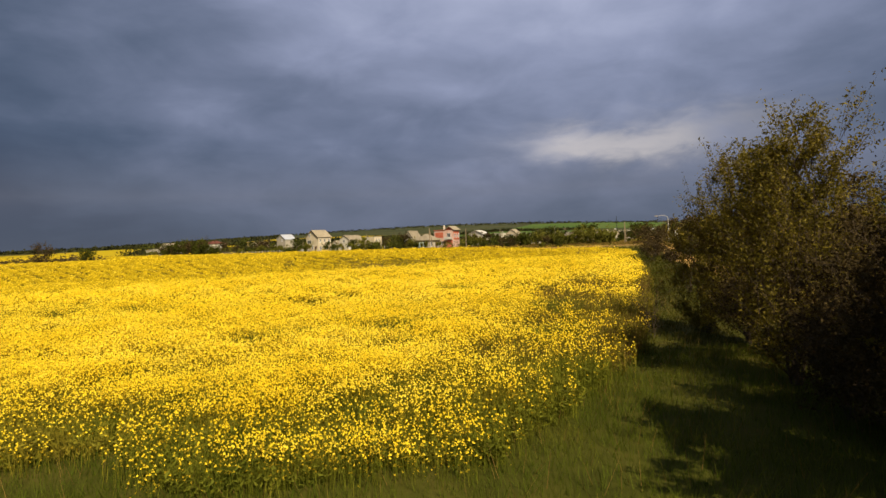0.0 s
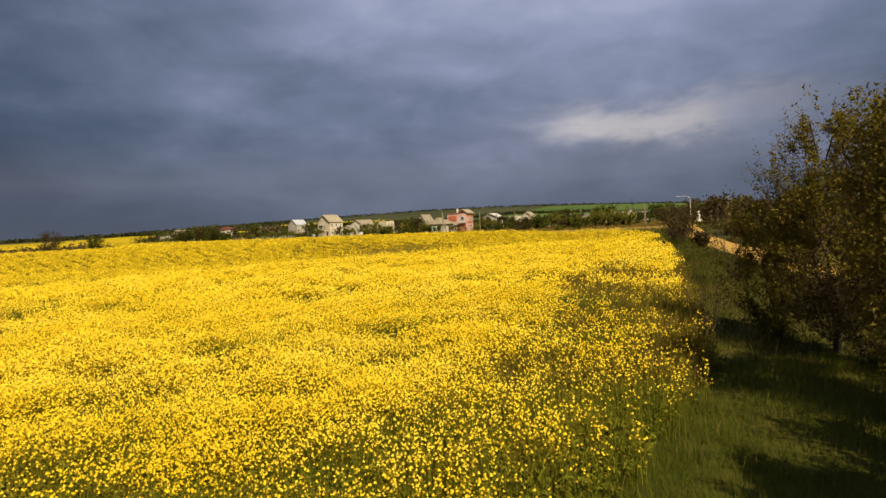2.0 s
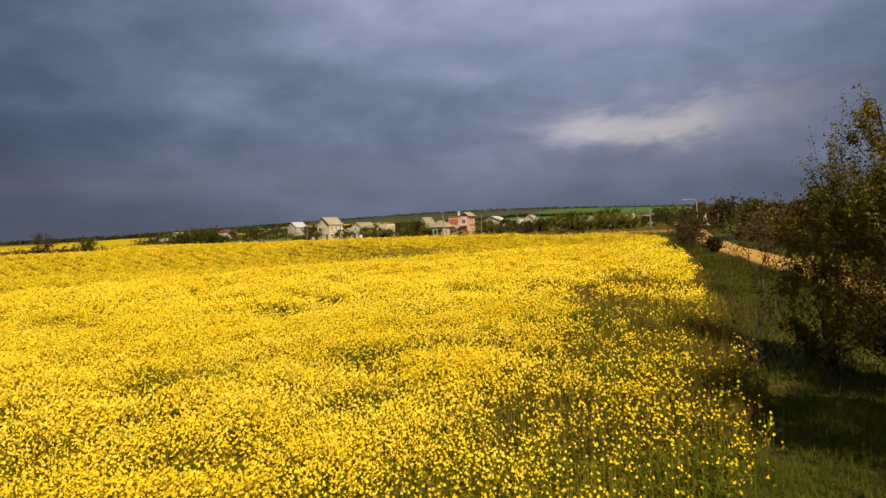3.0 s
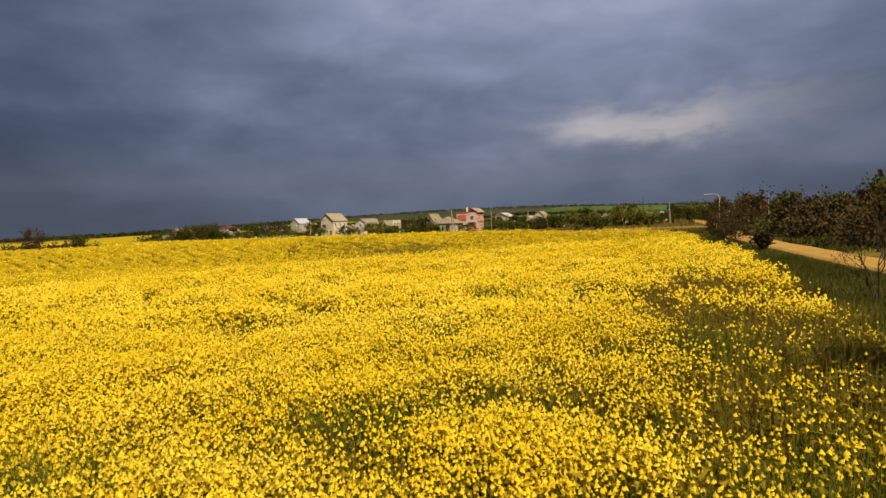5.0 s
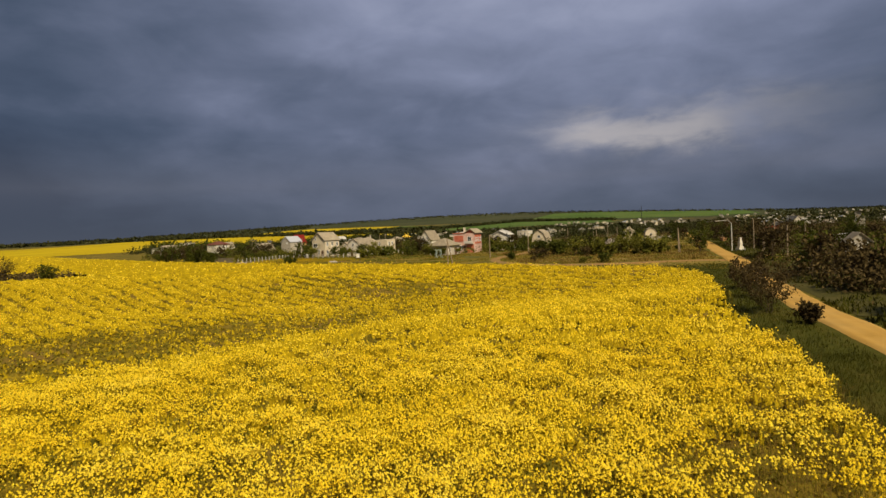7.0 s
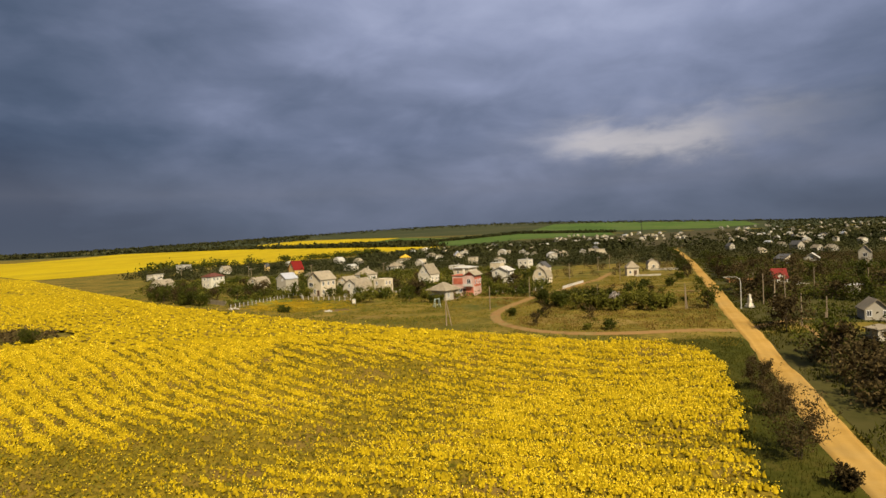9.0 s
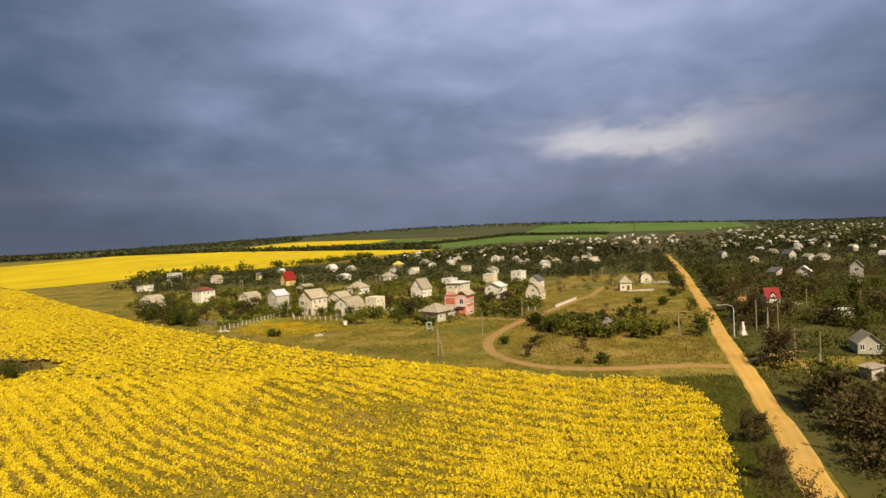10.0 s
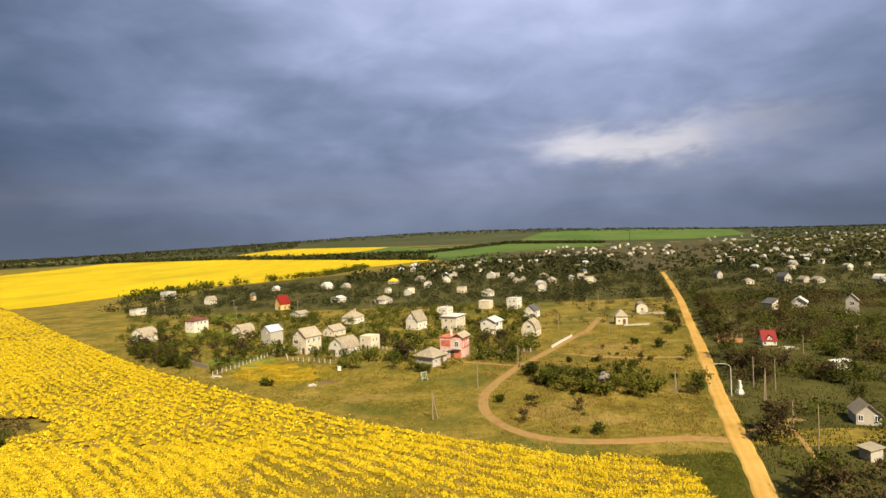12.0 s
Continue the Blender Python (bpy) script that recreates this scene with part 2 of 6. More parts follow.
M = dict(
    ground=material("grassy_earth", [(0.078, 0.062, 0.009), (0.130, 0.100, 0.014), (0.198, 0.142, 0.024), (0.26, 0.178, 0.044)], 0.95, 0.9, 0.6, 3.0, coords="World", stain=((0.058, 0.070, 0.011), 0.045, 0.85)),
    meadow=material("dry_meadow", [(0.135, 0.105, 0.014), (0.195, 0.145, 0.022), (0.26, 0.180, 0.040)], 0.95, 0.6, 0.5, 3.0, coords="World", stain=((0.10, 0.12, 0.025), 0.10, 0.9)),
    yellow_green=material("flowering_grass", [(0.19, 0.140, 0.012), (0.34, 0.225, 0.012), (0.45, 0.30, 0.014)], 0.95, 0.8, 0.5, 3.0, coords="World", stain=((0.12, 0.13, 0.02), 0.2, 0.8)),
    dry=material("dry_brown_grass", [(0.15, 0.105, 0.022), (0.21, 0.145, 0.034), (0.27, 0.185, 0.055)], 0.95, 0.7, 0.5, 3.0, coords="World", stain=((0.13, 0.10, 0.016), 0.3, 0.8)),
    bare=material("bare_brown_earth", [(0.10, 0.062, 0.026), (0.145, 0.092, 0.040), (0.17, 0.115, 0.045)], 0.95, 0.9, 0.6, 4.0, coords="World", stain=((0.10, 0.085, 0.018), 0.4, 0.6)),
    # weedy ground with the cloud shade put into its dark colour
    gardens=material("cloud_shaded_garden_ground", [(0.038, 0.037, 0.009), (0.056, 0.052, 0.012), (0.080, 0.068, 0.019)], 0.95, 0.25, 0.5, 2.0, coords="World", stain=((0.095, 0.080, 0.022), 0.05, 0.7)),
    lawn=material("green_plots", [(0.080, 0.115, 0.016), (0.125, 0.155, 0.022), (0.17, 0.175, 0.03)], 0.95, 0.5, 0.5, 3.0, coords="World"),
    soil=material("field_soil", [(0.085, 0.075, 0.010), (0.15, 0.118, 0.016), (0.21, 0.145, 0.022)], 0.95, 1.3, 0.6, 5.0, coords="World"),
    canopy=material("crop_leaves", [(0.10, 0.076, 0.009), (0.18, 0.130, 0.011), (0.28, 0.195, 0.013)], 0.9, 1.9, 1.0, 5.0, coords="World", stain=((0.20, 0.122, 0.033), 0.11, 0.8)),
    blossom_top=material("rape_blossom", [(0.25, 0.175, 0.007), (0.43, 0.30, 0.006), (0.58, 0.415, 0.008)], 0.8, 4.0, 1.0, 9.0, island=0.2, trans=0.15, coords="World"),
    farcrop=material("distant_blossom", [(0.37, 0.265, 0.003), (0.45, 0.325, 0.004), (0.51, 0.375, 0.005)], 0.9, 0.06, 0.5, 0.8, coords="World", stretch=(1, 0.35, 1), stain=((0.30, 0.23, 0.008), 0.012, 0.8)),
    greencrop=material("young_wheat", [(0.048, 0.082, 0.014), (0.068, 0.115, 0.018), (0.095, 0.13, 0.024)], 0.9, 0.03, 0.4, 0.5, coords="World", stain=((0.12, 0.13, 0.04), 0.008, 0.6)),
    verge=material("green_verge", [(0.034, 0.037, 0.004), (0.056, 0.056, 0.007), (0.085, 0.070, 0.013)], 0.95, 1.1, 0.6, 5.0, coords="World"),
    pasture=material("far_pasture", [(0.030, 0.036, 0.014), (0.046, 0.052, 0.018), (0.062, 0.062, 0.024)], 0.95, 0.012, 0.4, 0.3, coords="World", stretch=(0.4, 1, 1), stain=((0.085, 0.080, 0.035), 0.006, 0.7)),
    plough=material("fallow_earth", [(0.048, 0.040, 0.018), (0.070, 0.058, 0.024), (0.065, 0.062, 0.020)], 0.95, 0.08, 0.5, 0.9, coords="World", stretch=(1, 0.3, 1)),
    petal=material("rape_petals", [(0.80, 0.545, 0.012), (0.89, 0.645, 0.026), (0.93, 0.72, 0.065)], 0.6, 2.2, island=0.24, trans=0.28, coords="World"),
    # bud colour, also the painted mid-tone of shaded petals between the heads
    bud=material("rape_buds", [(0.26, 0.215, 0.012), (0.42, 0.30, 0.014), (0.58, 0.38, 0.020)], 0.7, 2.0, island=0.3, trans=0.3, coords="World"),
    stem=material("rape_stems", [(0.105, 0.105, 0.010), (0.185, 0.155, 0.016), (0.26, 0.175, 0.028)], 0.7, 1.2, island=0.3, trans=0.2, coords="World"),
    green_weed=material("fresh_green_weeds", [(0.065, 0.092, 0.010), (0.11, 0.140, 0.014), (0.17, 0.185, 0.020)], 0.7, 1.2, island=0.3, trans=0.25, coords="World"),
    stem_green=material("green_rape_stems", [(0.082, 0.096, 0.008), (0.155, 0.155, 0.013), (0.25, 0.200, 0.020)], 0.7, 1.2, island=0.3, trans=0.2, coords="World"),
    weed=material("dry_stalks", [(0.13, 0.085, 0.020), (0.20, 0.125, 0.030), (0.18, 0.14, 0.03)], 0.8, 1.0, island=0.3, trans=0.15, coords="World"),
    grass=material("grass_blades", [(0.046, 0.066, 0.005), (0.084, 0.104, 0.009), (0.15, 0.138, 0.016)], 0.7, 0.35, island=0.35, trans=0.25, coords="World"),
    road=material("sandy_road", [(0.33, 0.185, 0.036), (0.42, 0.245, 0.055), (0.48, 0.295, 0.080)], 0.95, 0.35, 0.5, 3.5, coords="World", stain=((0.34, 0.22, 0.07), 0.18, 0.6)),
    track=material("dirt_track", [(0.19, 0.108, 0.036), (0.28, 0.162, 0.056), (0.23, 0.145, 0.046)], 0.95, 0.5, 0.5, 4.0, coords="World", stain=((0.20, 0.19, 0.06), 0.4, 0.6)),
    bark=material("grey_brown_bark", [(0.045, 0.032, 0.022), (0.085, 0.062, 0.042), (0.13, 0.10, 0.07)], 0.95, 6.0, 0.6, 20.0),
    leaf_olive=material("olive_spring_leaves", [(0.092, 0.075, 0.010), (0.15, 0.118, 0.014), (0.24, 0.170, 0.028)], 0.55, 0.9, island=0.4, trans=0.3),
    leaf_green=material("green_tree_leaves", [(0.038, 0.046, 0.006), (0.064, 0.070, 0.009), (0.105, 0.104, 0.015)], 0.6, 0.5, island=0.35, obj=0.35, trans=0.25),
    leaf_brown=material("budding_tree_twigs", [(0.047, 0.033, 0.014), (0.074, 0.052, 0.019), (0.104, 0.075, 0.025)], 0.8, 0.5, island=0.35, obj=0.3, trans=0.15),
    leaf_bright=material("fresh_green_leaves", [(0.105, 0.105, 0.014), (0.15, 0.142, 0.020), (0.20, 0.170, 0.028)], 0.6, 0.6, island=0.3, obj=0.25, trans=0.3),
    blossom=material("pale_blossom", [(0.38, 0.30, 0.25), (0.52, 0.45, 0.38), (0.30, 0.26, 0.18)], 0.7, 0.8, island=0.3, trans=0.25),
    # far foliage, its colour darkened to carry the cloud shade
    wood_far=material("cloud_shaded_woods", [(0.021, 0.024, 0.008), (0.035, 0.037, 0.012), (0.054, 0.050, 0.017)], 0.9, 0.02, island=0.3, coords="World"),
    white=material("whitewashed_wall", [(0.55, 0.50, 0.39), (0.66, 0.60, 0.475), (0.72, 0.66, 0.53)], 0.9, 0.8, 0.2, 8.0, stain=((0.48, 0.43, 0.33), 0.5, 0.5)),
    cream=material("cream_rendered_wall", [(0.52, 0.43, 0.28), (0.63, 0.53, 0.36), (0.68, 0.58, 0.41)], 0.9, 0.8, 0.2, 8.0, stain=((0.42, 0.35, 0.24), 0.5, 0.5)),
    block=material("grey_limestone_block_wall", [(0.34, 0.30, 0.23), (0.44, 0.39, 0.30), (0.50, 0.45, 0.36)], 0.95, 1.4, 0.4, 8.0, stain=((0.30, 0.27, 0.21), 0.7, 0.6)),
    brick=material("salmon_brick_wall", [(0.40, 0.105, 0.060), (0.50, 0.15, 0.085), (0.55, 0.21, 0.125)], 0.9, 1.5, 0.3, 9.0),
    orange_block=material("orange_block_wall", [(0.34, 0.16, 0.06), (0.44, 0.22, 0.09), (0.50, 0.28, 0.13)], 0.9, 1.5, 0.3, 9.0),
    pale_green=material("pale_green_paint", [(0.36, 0.44, 0.36), (0.46, 0.53, 0.45)], 0.6, 2.0),
    pinkish=material("pale_pink_wall", [(0.50, 0.31, 0.24), (0.60, 0.40, 0.32), (0.66, 0.48, 0.40)], 0.9, 0.9, 0.2, 8.0),
    yellow=material("yellow_painted_wall", [(0.62, 0.42, 0.13), (0.72, 0.50, 0.18)], 0.9, 0.9, 0.2, 8.0),
    slate=material("weathered_asbestos_roof", [(0.22, 0.182, 0.118), (0.30, 0.248, 0.165), (0.37, 0.308, 0.212)], 0.9, 0.9, 0.4, 7.0, obj=0.12, stain=((0.22, 0.19, 0.14), 0.6, 0.6)),
    metal=material("pale_metal_roof", [(0.46, 0.46, 0.45), (0.55, 0.55, 0.54), (0.60, 0.60, 0.58)], 0.45, 0.8, 0.1, 6.0, metal=0.3, spec=0.5),
    tin=material("white_sheet_roof", [(0.45, 0.42, 0.36), (0.56, 0.53, 0.46)], 0.7, 0.8, 0.1, 6.0),
    red=material("red_metal_tile_roof", [(0.15, 0.012, 0.008), (0.22, 0.018, 0.011)], 0.6, 0.9, 0.2, 6.0, spec=0.12),
    rust=material("rust_brown_roof", [(0.11, 0.042, 0.030), (0.16, 0.062, 0.042)], 0.8, 0.9, 0.2, 6.0),
    dark=material("dark_roof", [(0.07, 0.068, 0.066), (0.11, 0.105, 0.10)], 0.7, 0.9, 0.2, 6.0),
    amber=material("amber_roof", [(0.66, 0.40, 0.03), (0.74, 0.47, 0.05)], 0.6, 0.9, 0.1, 6.0),
    pane=material("dark_window_glass", [(0.015, 0.017, 0.020), (0.030, 0.033, 0.038)], 0.08, 1.0, spec=0.6),
    frame_w=material("white_window_frame", [(0.70, 0.68, 0.63), (0.78, 0.76, 0.71)], 0.6, 2.0),
    door=material("brown_plank_door", [(0.10, 0.06, 0.035), (0.16, 0.10, 0.06)], 0.7, 3.0),
    pole=material("grey_wooden_pole", [(0.19, 0.14, 0.085), (0.28, 0.215, 0.135), (0.36, 0.285, 0.19)], 0.9, 2.0, 0.3, 20.0, stretch=(4, 4, 0.5)),
    oldpost=material("weathered_grey_posts", [(0.17, 0.14, 0.092), (0.25, 0.21, 0.14), (0.31, 0.265, 0.19)], 0.9, 2.0, 0.3, 12.0),
    concrete=material("pale_concrete", [(0.42, 0.39, 0.33), (0.53, 0.50, 0.44), (0.60, 0.57, 0.50)], 0.9, 1.5, 0.3, 12.0),
    wire=material("dull_wire", [(0.05, 0.05, 0.05), (0.08, 0.08, 0.08)], 0.5, 1.0, metal=0.7),
    glazed=material("white_insulator", [(0.7, 0.7, 0.68), (0.8, 0.8, 0.78)], 0.2, 1.0),
)


# ---- mesh helpers ----
rng = np.random.default_rng(7)


def mesh_from(name, verts, faces, mats, smooth=False, mat_index=None):
    """A mesh from arrays; faces is one array of quads or triangles."""
    me = bpy.data.meshes.new(name)
    verts = np.asarray(verts, dtype=np.float32).reshape(-1, 3)
    faces = np.asarray(faces, dtype=np.int32)
    k = faces.shape[1]
    me.vertices.add(len(verts))
    me.vertices.foreach_set("co", verts.ravel())
    me.loops.add(faces.size)
    me.loops.foreach_set("vertex_index", faces.ravel())
    me.polygons.add(len(faces))
    me.polygons.foreach_set("loop_start", np.arange(0, faces.size, k, dtype=np.int32))
    if mat_index is not None:
        me.polygons.foreach_set("material_index", np.asarray(mat_index, dtype=np.int32))
    if smooth:
        me.polygons.foreach_set("use_smooth", np.ones(len(faces), dtype=bool))
    for m in (mats if isinstance(mats, (list, tuple)) else [mats]):
        me.materials.append(m)
    me.update(calc_edges=True)
    me.validate()
    return me


def part(name, data, mat, parent, label=""):
    """Links a bmesh or a mesh as one part under a thing or a part."""
    if isinstance(data, bmesh.types.BMesh):
        me = bpy.data.meshes.new(name)
        data.to_mesh(me)
        data.free()
        me.materials.append(mat)
    else:
        me = data
    ob = new(name, me)
    ob.parent = parent
    if label:
        tagged(ob, label)
    return ob


def thing(name, x, y, z, turn, label, category, group="", kind=""):
    e = new(name)
    e.empty_display_size = 0.3
    e.matrix_basis = pose(x, y, z, 0, 0, turn)
    return tagged(e, label, category, group, kind)


def box(bm, x0, x1, y0, y1, z0, z1):
    v = [bm.verts.new(p) for p in ((x0, y0, z0), (x1, y0, z0), (x1, y1, z0), (x0, y1, z0), (x0, y0, z1), (x1, y0, z1), (x1, y1, z1), (x0, y1, z1))]
    for f in ((3, 2, 1, 0), (4, 5, 6, 7), (0, 1, 5, 4), (1, 2, 6, 5), (2, 3, 7, 6), (3, 0, 4, 7)):
        bm.faces.new([v[i] for i in f])
    return bm


def boxes(*specs):
    bm = bmesh.new()
    for s in specs:
        box(bm, *s)
    return bm


def tubes(paths, sides=5):
    """Tapered tubes as arrays: paths of (point, radius) rows."""
    V, Fs = [], []
    for path in paths:
        base = len(V)
        n = len(path)
        for i, (p, r) in enumerate(path):
            a = np.asarray(path[max(i - 1, 0)][0], float)
            b = np.asarray(path[min(i + 1, n - 1)][0], float)
            d = b - a
            d = d / (np.linalg.norm(d) + 1e-9)
            u = np.cross(d, (0.31, 0.95, 0.1) if abs(d[2]) > 0.7 else (0, 0, 1))
            u = u / (np.linalg.norm(u) + 1e-9)
            w = np.cross(d, u)
            for k in range(sides):
                t = 2 * math.pi * k / sides
                V.append(np.asarray(p, float) + r * (math.cos(t) * u + math.sin(t) * w))
        for i in range(n - 1):
            for k in range(sides):
                k2 = (k + 1) % sides
                Fs.append((base + i * sides + k, base + i * sides + k2, base + (i + 1) * sides + k2, base + (i + 1) * sides + k))
    return np.array(V), np.array(Fs)


def cards(centres, size, r, flat=0.0, aspect=0.55, corners=4):
    """Small diamond (or three-cornered) leaves with random turns. flat: 0 any way, 1 lying."""
    c = np.asarray(centres, float)
    n = len(c)
    u = r.normal(size=(n, 3))
    u[:, 2] *= 1 - flat
    u /= np.linalg.norm(u, axis=1)[:, None]
    w = r.normal(size=(n, 3))
    w -= u * (w * u).sum(1)[:, None]
    w[:, 2] *= 1 - flat
    w /= np.linalg.norm(w, axis=1)[:, None] + 1e-9
    s = np.broadcast_to(np.asarray(size, float), (n,))[:, None]
    if corners == 3:
        V = np.stack([c - u * s - w * s * aspect, c - u * s * 0.6 + w * s * aspect, c + u * s * 1.1], 1).reshape(-1, 3)
        return V, np.arange(3 * n).reshape(n, 3)
    V = np.stack([c - u * s, c - w * s * aspect + u * s * 0.1, c + u * s, c + w * s * aspect + u * s * 0.1], 1).reshape(-1, 3)
    return V, np.arange(4 * n).reshape(n, 4)


def step(a, b, x):
    t = np.clip((x - a) / (b - a), 0, 1)
    return t * t * (3 - 2 * t)


def crest(x):
    """Where the swell of the field is highest."""
    return 66 + 0.45 * x + 0.5 * np.clip(np.asarray(x, float) + 4, -26, 0)


def ground(x, y):
    """The height of the land: a low crest in the field, a dip behind it, the level village, hills far off."""
    x, y = np.asarray(x, float), np.asarray(y, float)
    s = y - crest(x)
    k = 1 - 0.65 * step(18, 42, x)
    h = 0.5 * step(-55, 0, s) + step(0, 32, s) * (-2.3 * k + (1.2 + 2.3 * k) * step(102, 130, y))
    r = np.sqrt(x * x + y * y)
    az = x / np.maximum(y, 1)
    far = step(700, 3600, r) * (28 + 62 * np.exp(-((az - 0.05) / 0.42) ** 2))
    far = far - 14 * step(900, 4000, r) * step(-0.35, -0.8, az)
    return h + far


def gz(x, y):
    return float(ground(x, y))


_perm = np.random.default_rng(3).random((256, 256))


def wave(x, y, size):
    """Smooth value noise from 0 to 1."""
    x, y = np.asarray(x, float) / size + 1000, np.asarray(y, float) / size + 1000
    i, j = np.floor(x).astype(int), np.floor(y).astype(int)
    fx, fy = x - i, y - j
    fx, fy = fx * fx * (3 - 2 * fx), fy * fy * (3 - 2 * fy)
    g = lambda a, b: _perm[a % 256, b % 256]
    return (g(i, j) * (1 - fx) + g(i + 1, j) * fx) * (1 - fy) + (g(i, j + 1) * (1 - fx) + g(i + 1, j + 1) * fx) * fy


# ---- land ----
def grid_mesh(name, xs, ys, zf, mat, keep=None):
    Xg, Yg = np.meshgrid(xs, ys)
    Zg = zf(Xg, Yg)
    nx, ny = len(xs), len(ys)
    a = (np.arange(ny - 1)[:, None] * nx + np.arange(nx - 1)[None, :])
    F4 = np.stack([a, a + 1, a + nx + 1, a + nx], -1).reshape(-1, 4)
    if keep is not None:
        cx = (Xg[:-1, :-1] + Xg[1:, 1:]).ravel() / 2
        cy = (Yg[:-1, :-1] + Yg[1:, 1:]).ravel() / 2
        F4 = F4[keep(cx, cy)]
    return mesh_from(name, np.stack([Xg, Yg, Zg], -1), F4, mat, smooth=True)


def spread(inner, fine, outer, grow=1.16):
    v, s = [0.0], fine
    while v[-1] < outer:
        if v[-1] > inner:
            s *= grow
        v.append(v[-1] + s)
    v = np.array(v)
    return np.concatenate([-v[:0:-1], v])


xs = spread(120, 2.5, 4300)
ys = np.concatenate([-spread(40, 6.0, 900)[spread(40, 6.0, 900) > 0][::-1], np.arange(0, 240, 2.5), 240 + spread(60, 4.0, 4100, 1.10)[spread(60, 4.0, 4100, 1.10) >= 0]])
land = new("ground", grid_mesh("ground", xs, ys, ground, M["ground"]))
tagged(land, "rough grassy steppe ground with low green and brown plants", "ground", kind="structure")

EDGE_X = np.array([-420, -274, -170, -89, -51, -19, 3, 21, 33, 38.5])
EDGE_Y = np.array([520, 393, 284, 202, 170, 145, 130.5, 123, 120, 115])
SIDE_Y = np.array([10, 16, 19, 22, 26, 32, 42, 55, 75, 92, 108, 117])
SIDE_X = np.array([-3, 2.2, 4.4, 6.2, 8.0, 10.4, 14.2, 19.2, 24.3, 31.8, 37.5, 39])


def in_field(x, y, pad=0.0):
    """Whether a place lies in the rapeseed."""
    wob = (wave(x, y, 1.7) - 0.5) * 1.3
    far = np.interp(x, EDGE_X, EDGE_Y)
    side = np.interp(y, SIDE_Y, SIDE_X)
    near = 15.1 + (wave(x, y, 3.1) - 0.5) * 2.4 + step(-5, -14, x) * 1.6
    hollow = ((x + 97) / 20) ** 2 + ((y - 144) / 10.5) ** 2 > 1
    return (y < far - pad + wob) & (x < side - pad + wob) & (y > near + pad) & hollow


soil = new("crop_floor", grid_mesh("crop_floor", np.concatenate([np.arange(-420, -60, 5.0), np.arange(-60, 42, 1.2)]), np.concatenate([np.arange(8, 140, 1.2), np.arange(140, 525, 5.0)]), lambda x, y: ground(x, y) + 0.015, M["soil"], lambda x, y: in_field(x, y, 1.4)))
tagged(soil, "brown soil and low leaves under the rapeseed", "soil", kind="structure")


verge = new("grass_verge", grid_mesh("grass_verge", np.arange(-40, 48, 1.1), np.arange(-6, 122, 1.1), lambda x, y: ground(x, y) + 0.012, M["verge"], lambda x, y: ~in_field(x, y, 1.4) & (x < np.interp(y, [-30, 5, 35, 62, 77, 101, 125], [10, 16, 22, 29, 33, 42.5, 50]) - 0.6)))
tagged(verge, "green grass verge between the crop and the road", "grass", kind="structure")


def strip(name, pts, width, mat, lift, label, category, rut=0.0, crown=0.0):
    """A draped road along a line of places, with worn uneven edges and ruts."""
    pts = np.array(pts, float)
    seg = np.concatenate([[0], np.cumsum(np.hypot(*np.diff(pts, axis=0).T))])
    n = int(seg[-1] / 1.5) + 2
    s = np.linspace(0, seg[-1], n)
    # smooth the corners of the line
    px, py = np.interp(s, seg, pts[:, 0]), np.interp(s, seg, pts[:, 1])
    for _ in range(6):
        px[1:-1] = (px[:-2] + 2 * px[1:-1] + px[2:]) / 4
        py[1:-1] = (py[:-2] + 2 * py[1:-1] + py[2:]) / 4
    tx, ty = np.gradient(px), np.gradient(py)
    L = np.hypot(tx, ty)
    nx, ny = ty / L, -tx / L
    prof = np.linspace(-1, 1, 13)
    V = []
    for i, o in enumerate(prof):
        edge = 1 + 0.13 * (wave(s, np.full(n, 7.0 * np.sign(o) + 3), 2.9) - 0.5) * 2 + 0.10 * (wave(s, np.full(n, 31.0 * np.sign(o)), 9.0) - 0.5) * 2
        w = width / 2 * o * edge
        x, y = px + nx * w, py + ny * w
        dip = -rut * (math.exp(-((abs(o) - 0.42) / 0.13) ** 2)) + crown * (1 - o * o)
        z = ground(x, y) + lift * (1 - 0.85 * (abs(o) > 0.99)) + dip * (0.6 + 0.8 * wave(s, np.full(n, 50.0), 6.0)) + 0.02 * (wave(x, y, 0.8) - 0.5)
        V.append(np.stack([x, y, z], 1))
    V = np.stack(V, 1).reshape(-1, 3)
    k = len(prof)
    a = (np.arange(n - 1)[:, None] * k + np.arange(k - 1)[None, :])
    F4 = np.stack([a, a + 1, a + k + 1, a + k], -1).reshape(-1, 4)
    return tagged(new(name, mesh_from(name, V, F4, mat, smooth=True)), label, category, kind="structure")


ROAD = [(10, -30), (15.6, 5), (21.5, 35), (28.6, 62), (32.8, 77), (37, 88), (42.5, 101), (46.5, 113), (50, 125), (60, 153.5), (75.5, 193.5), (95, 247), (123, 322), (160, 428), (196, 534)]
strip("road", ROAD, 3.15, M["road"], 0.14, "pale sandy dirt road with worn ruts", "road", rut=0.07, crown=0.05)
strip("road", [(203, 548), (239, 611), (275, 667), (330, 740)], 4.0, M["road"], 0.14, "pale far end of the dirt road", "road")
LOOP = [(48.5, 126), (42.3, 127.8), (32.2, 127), (22.6, 128), (16.1, 131.5), (11.6, 138.5), (9.3, 147.8), (10.3, 158.3), (14.6, 170.4), (22.2, 186), (30.8, 199.7), (41.6, 219), (54.4, 239.6), (67.7, 271.4)]
strip("dirt_track", LOOP, 2.2, M["track"], 0.09, "brown dirt track curving over the meadow", "track", rut=0.06)
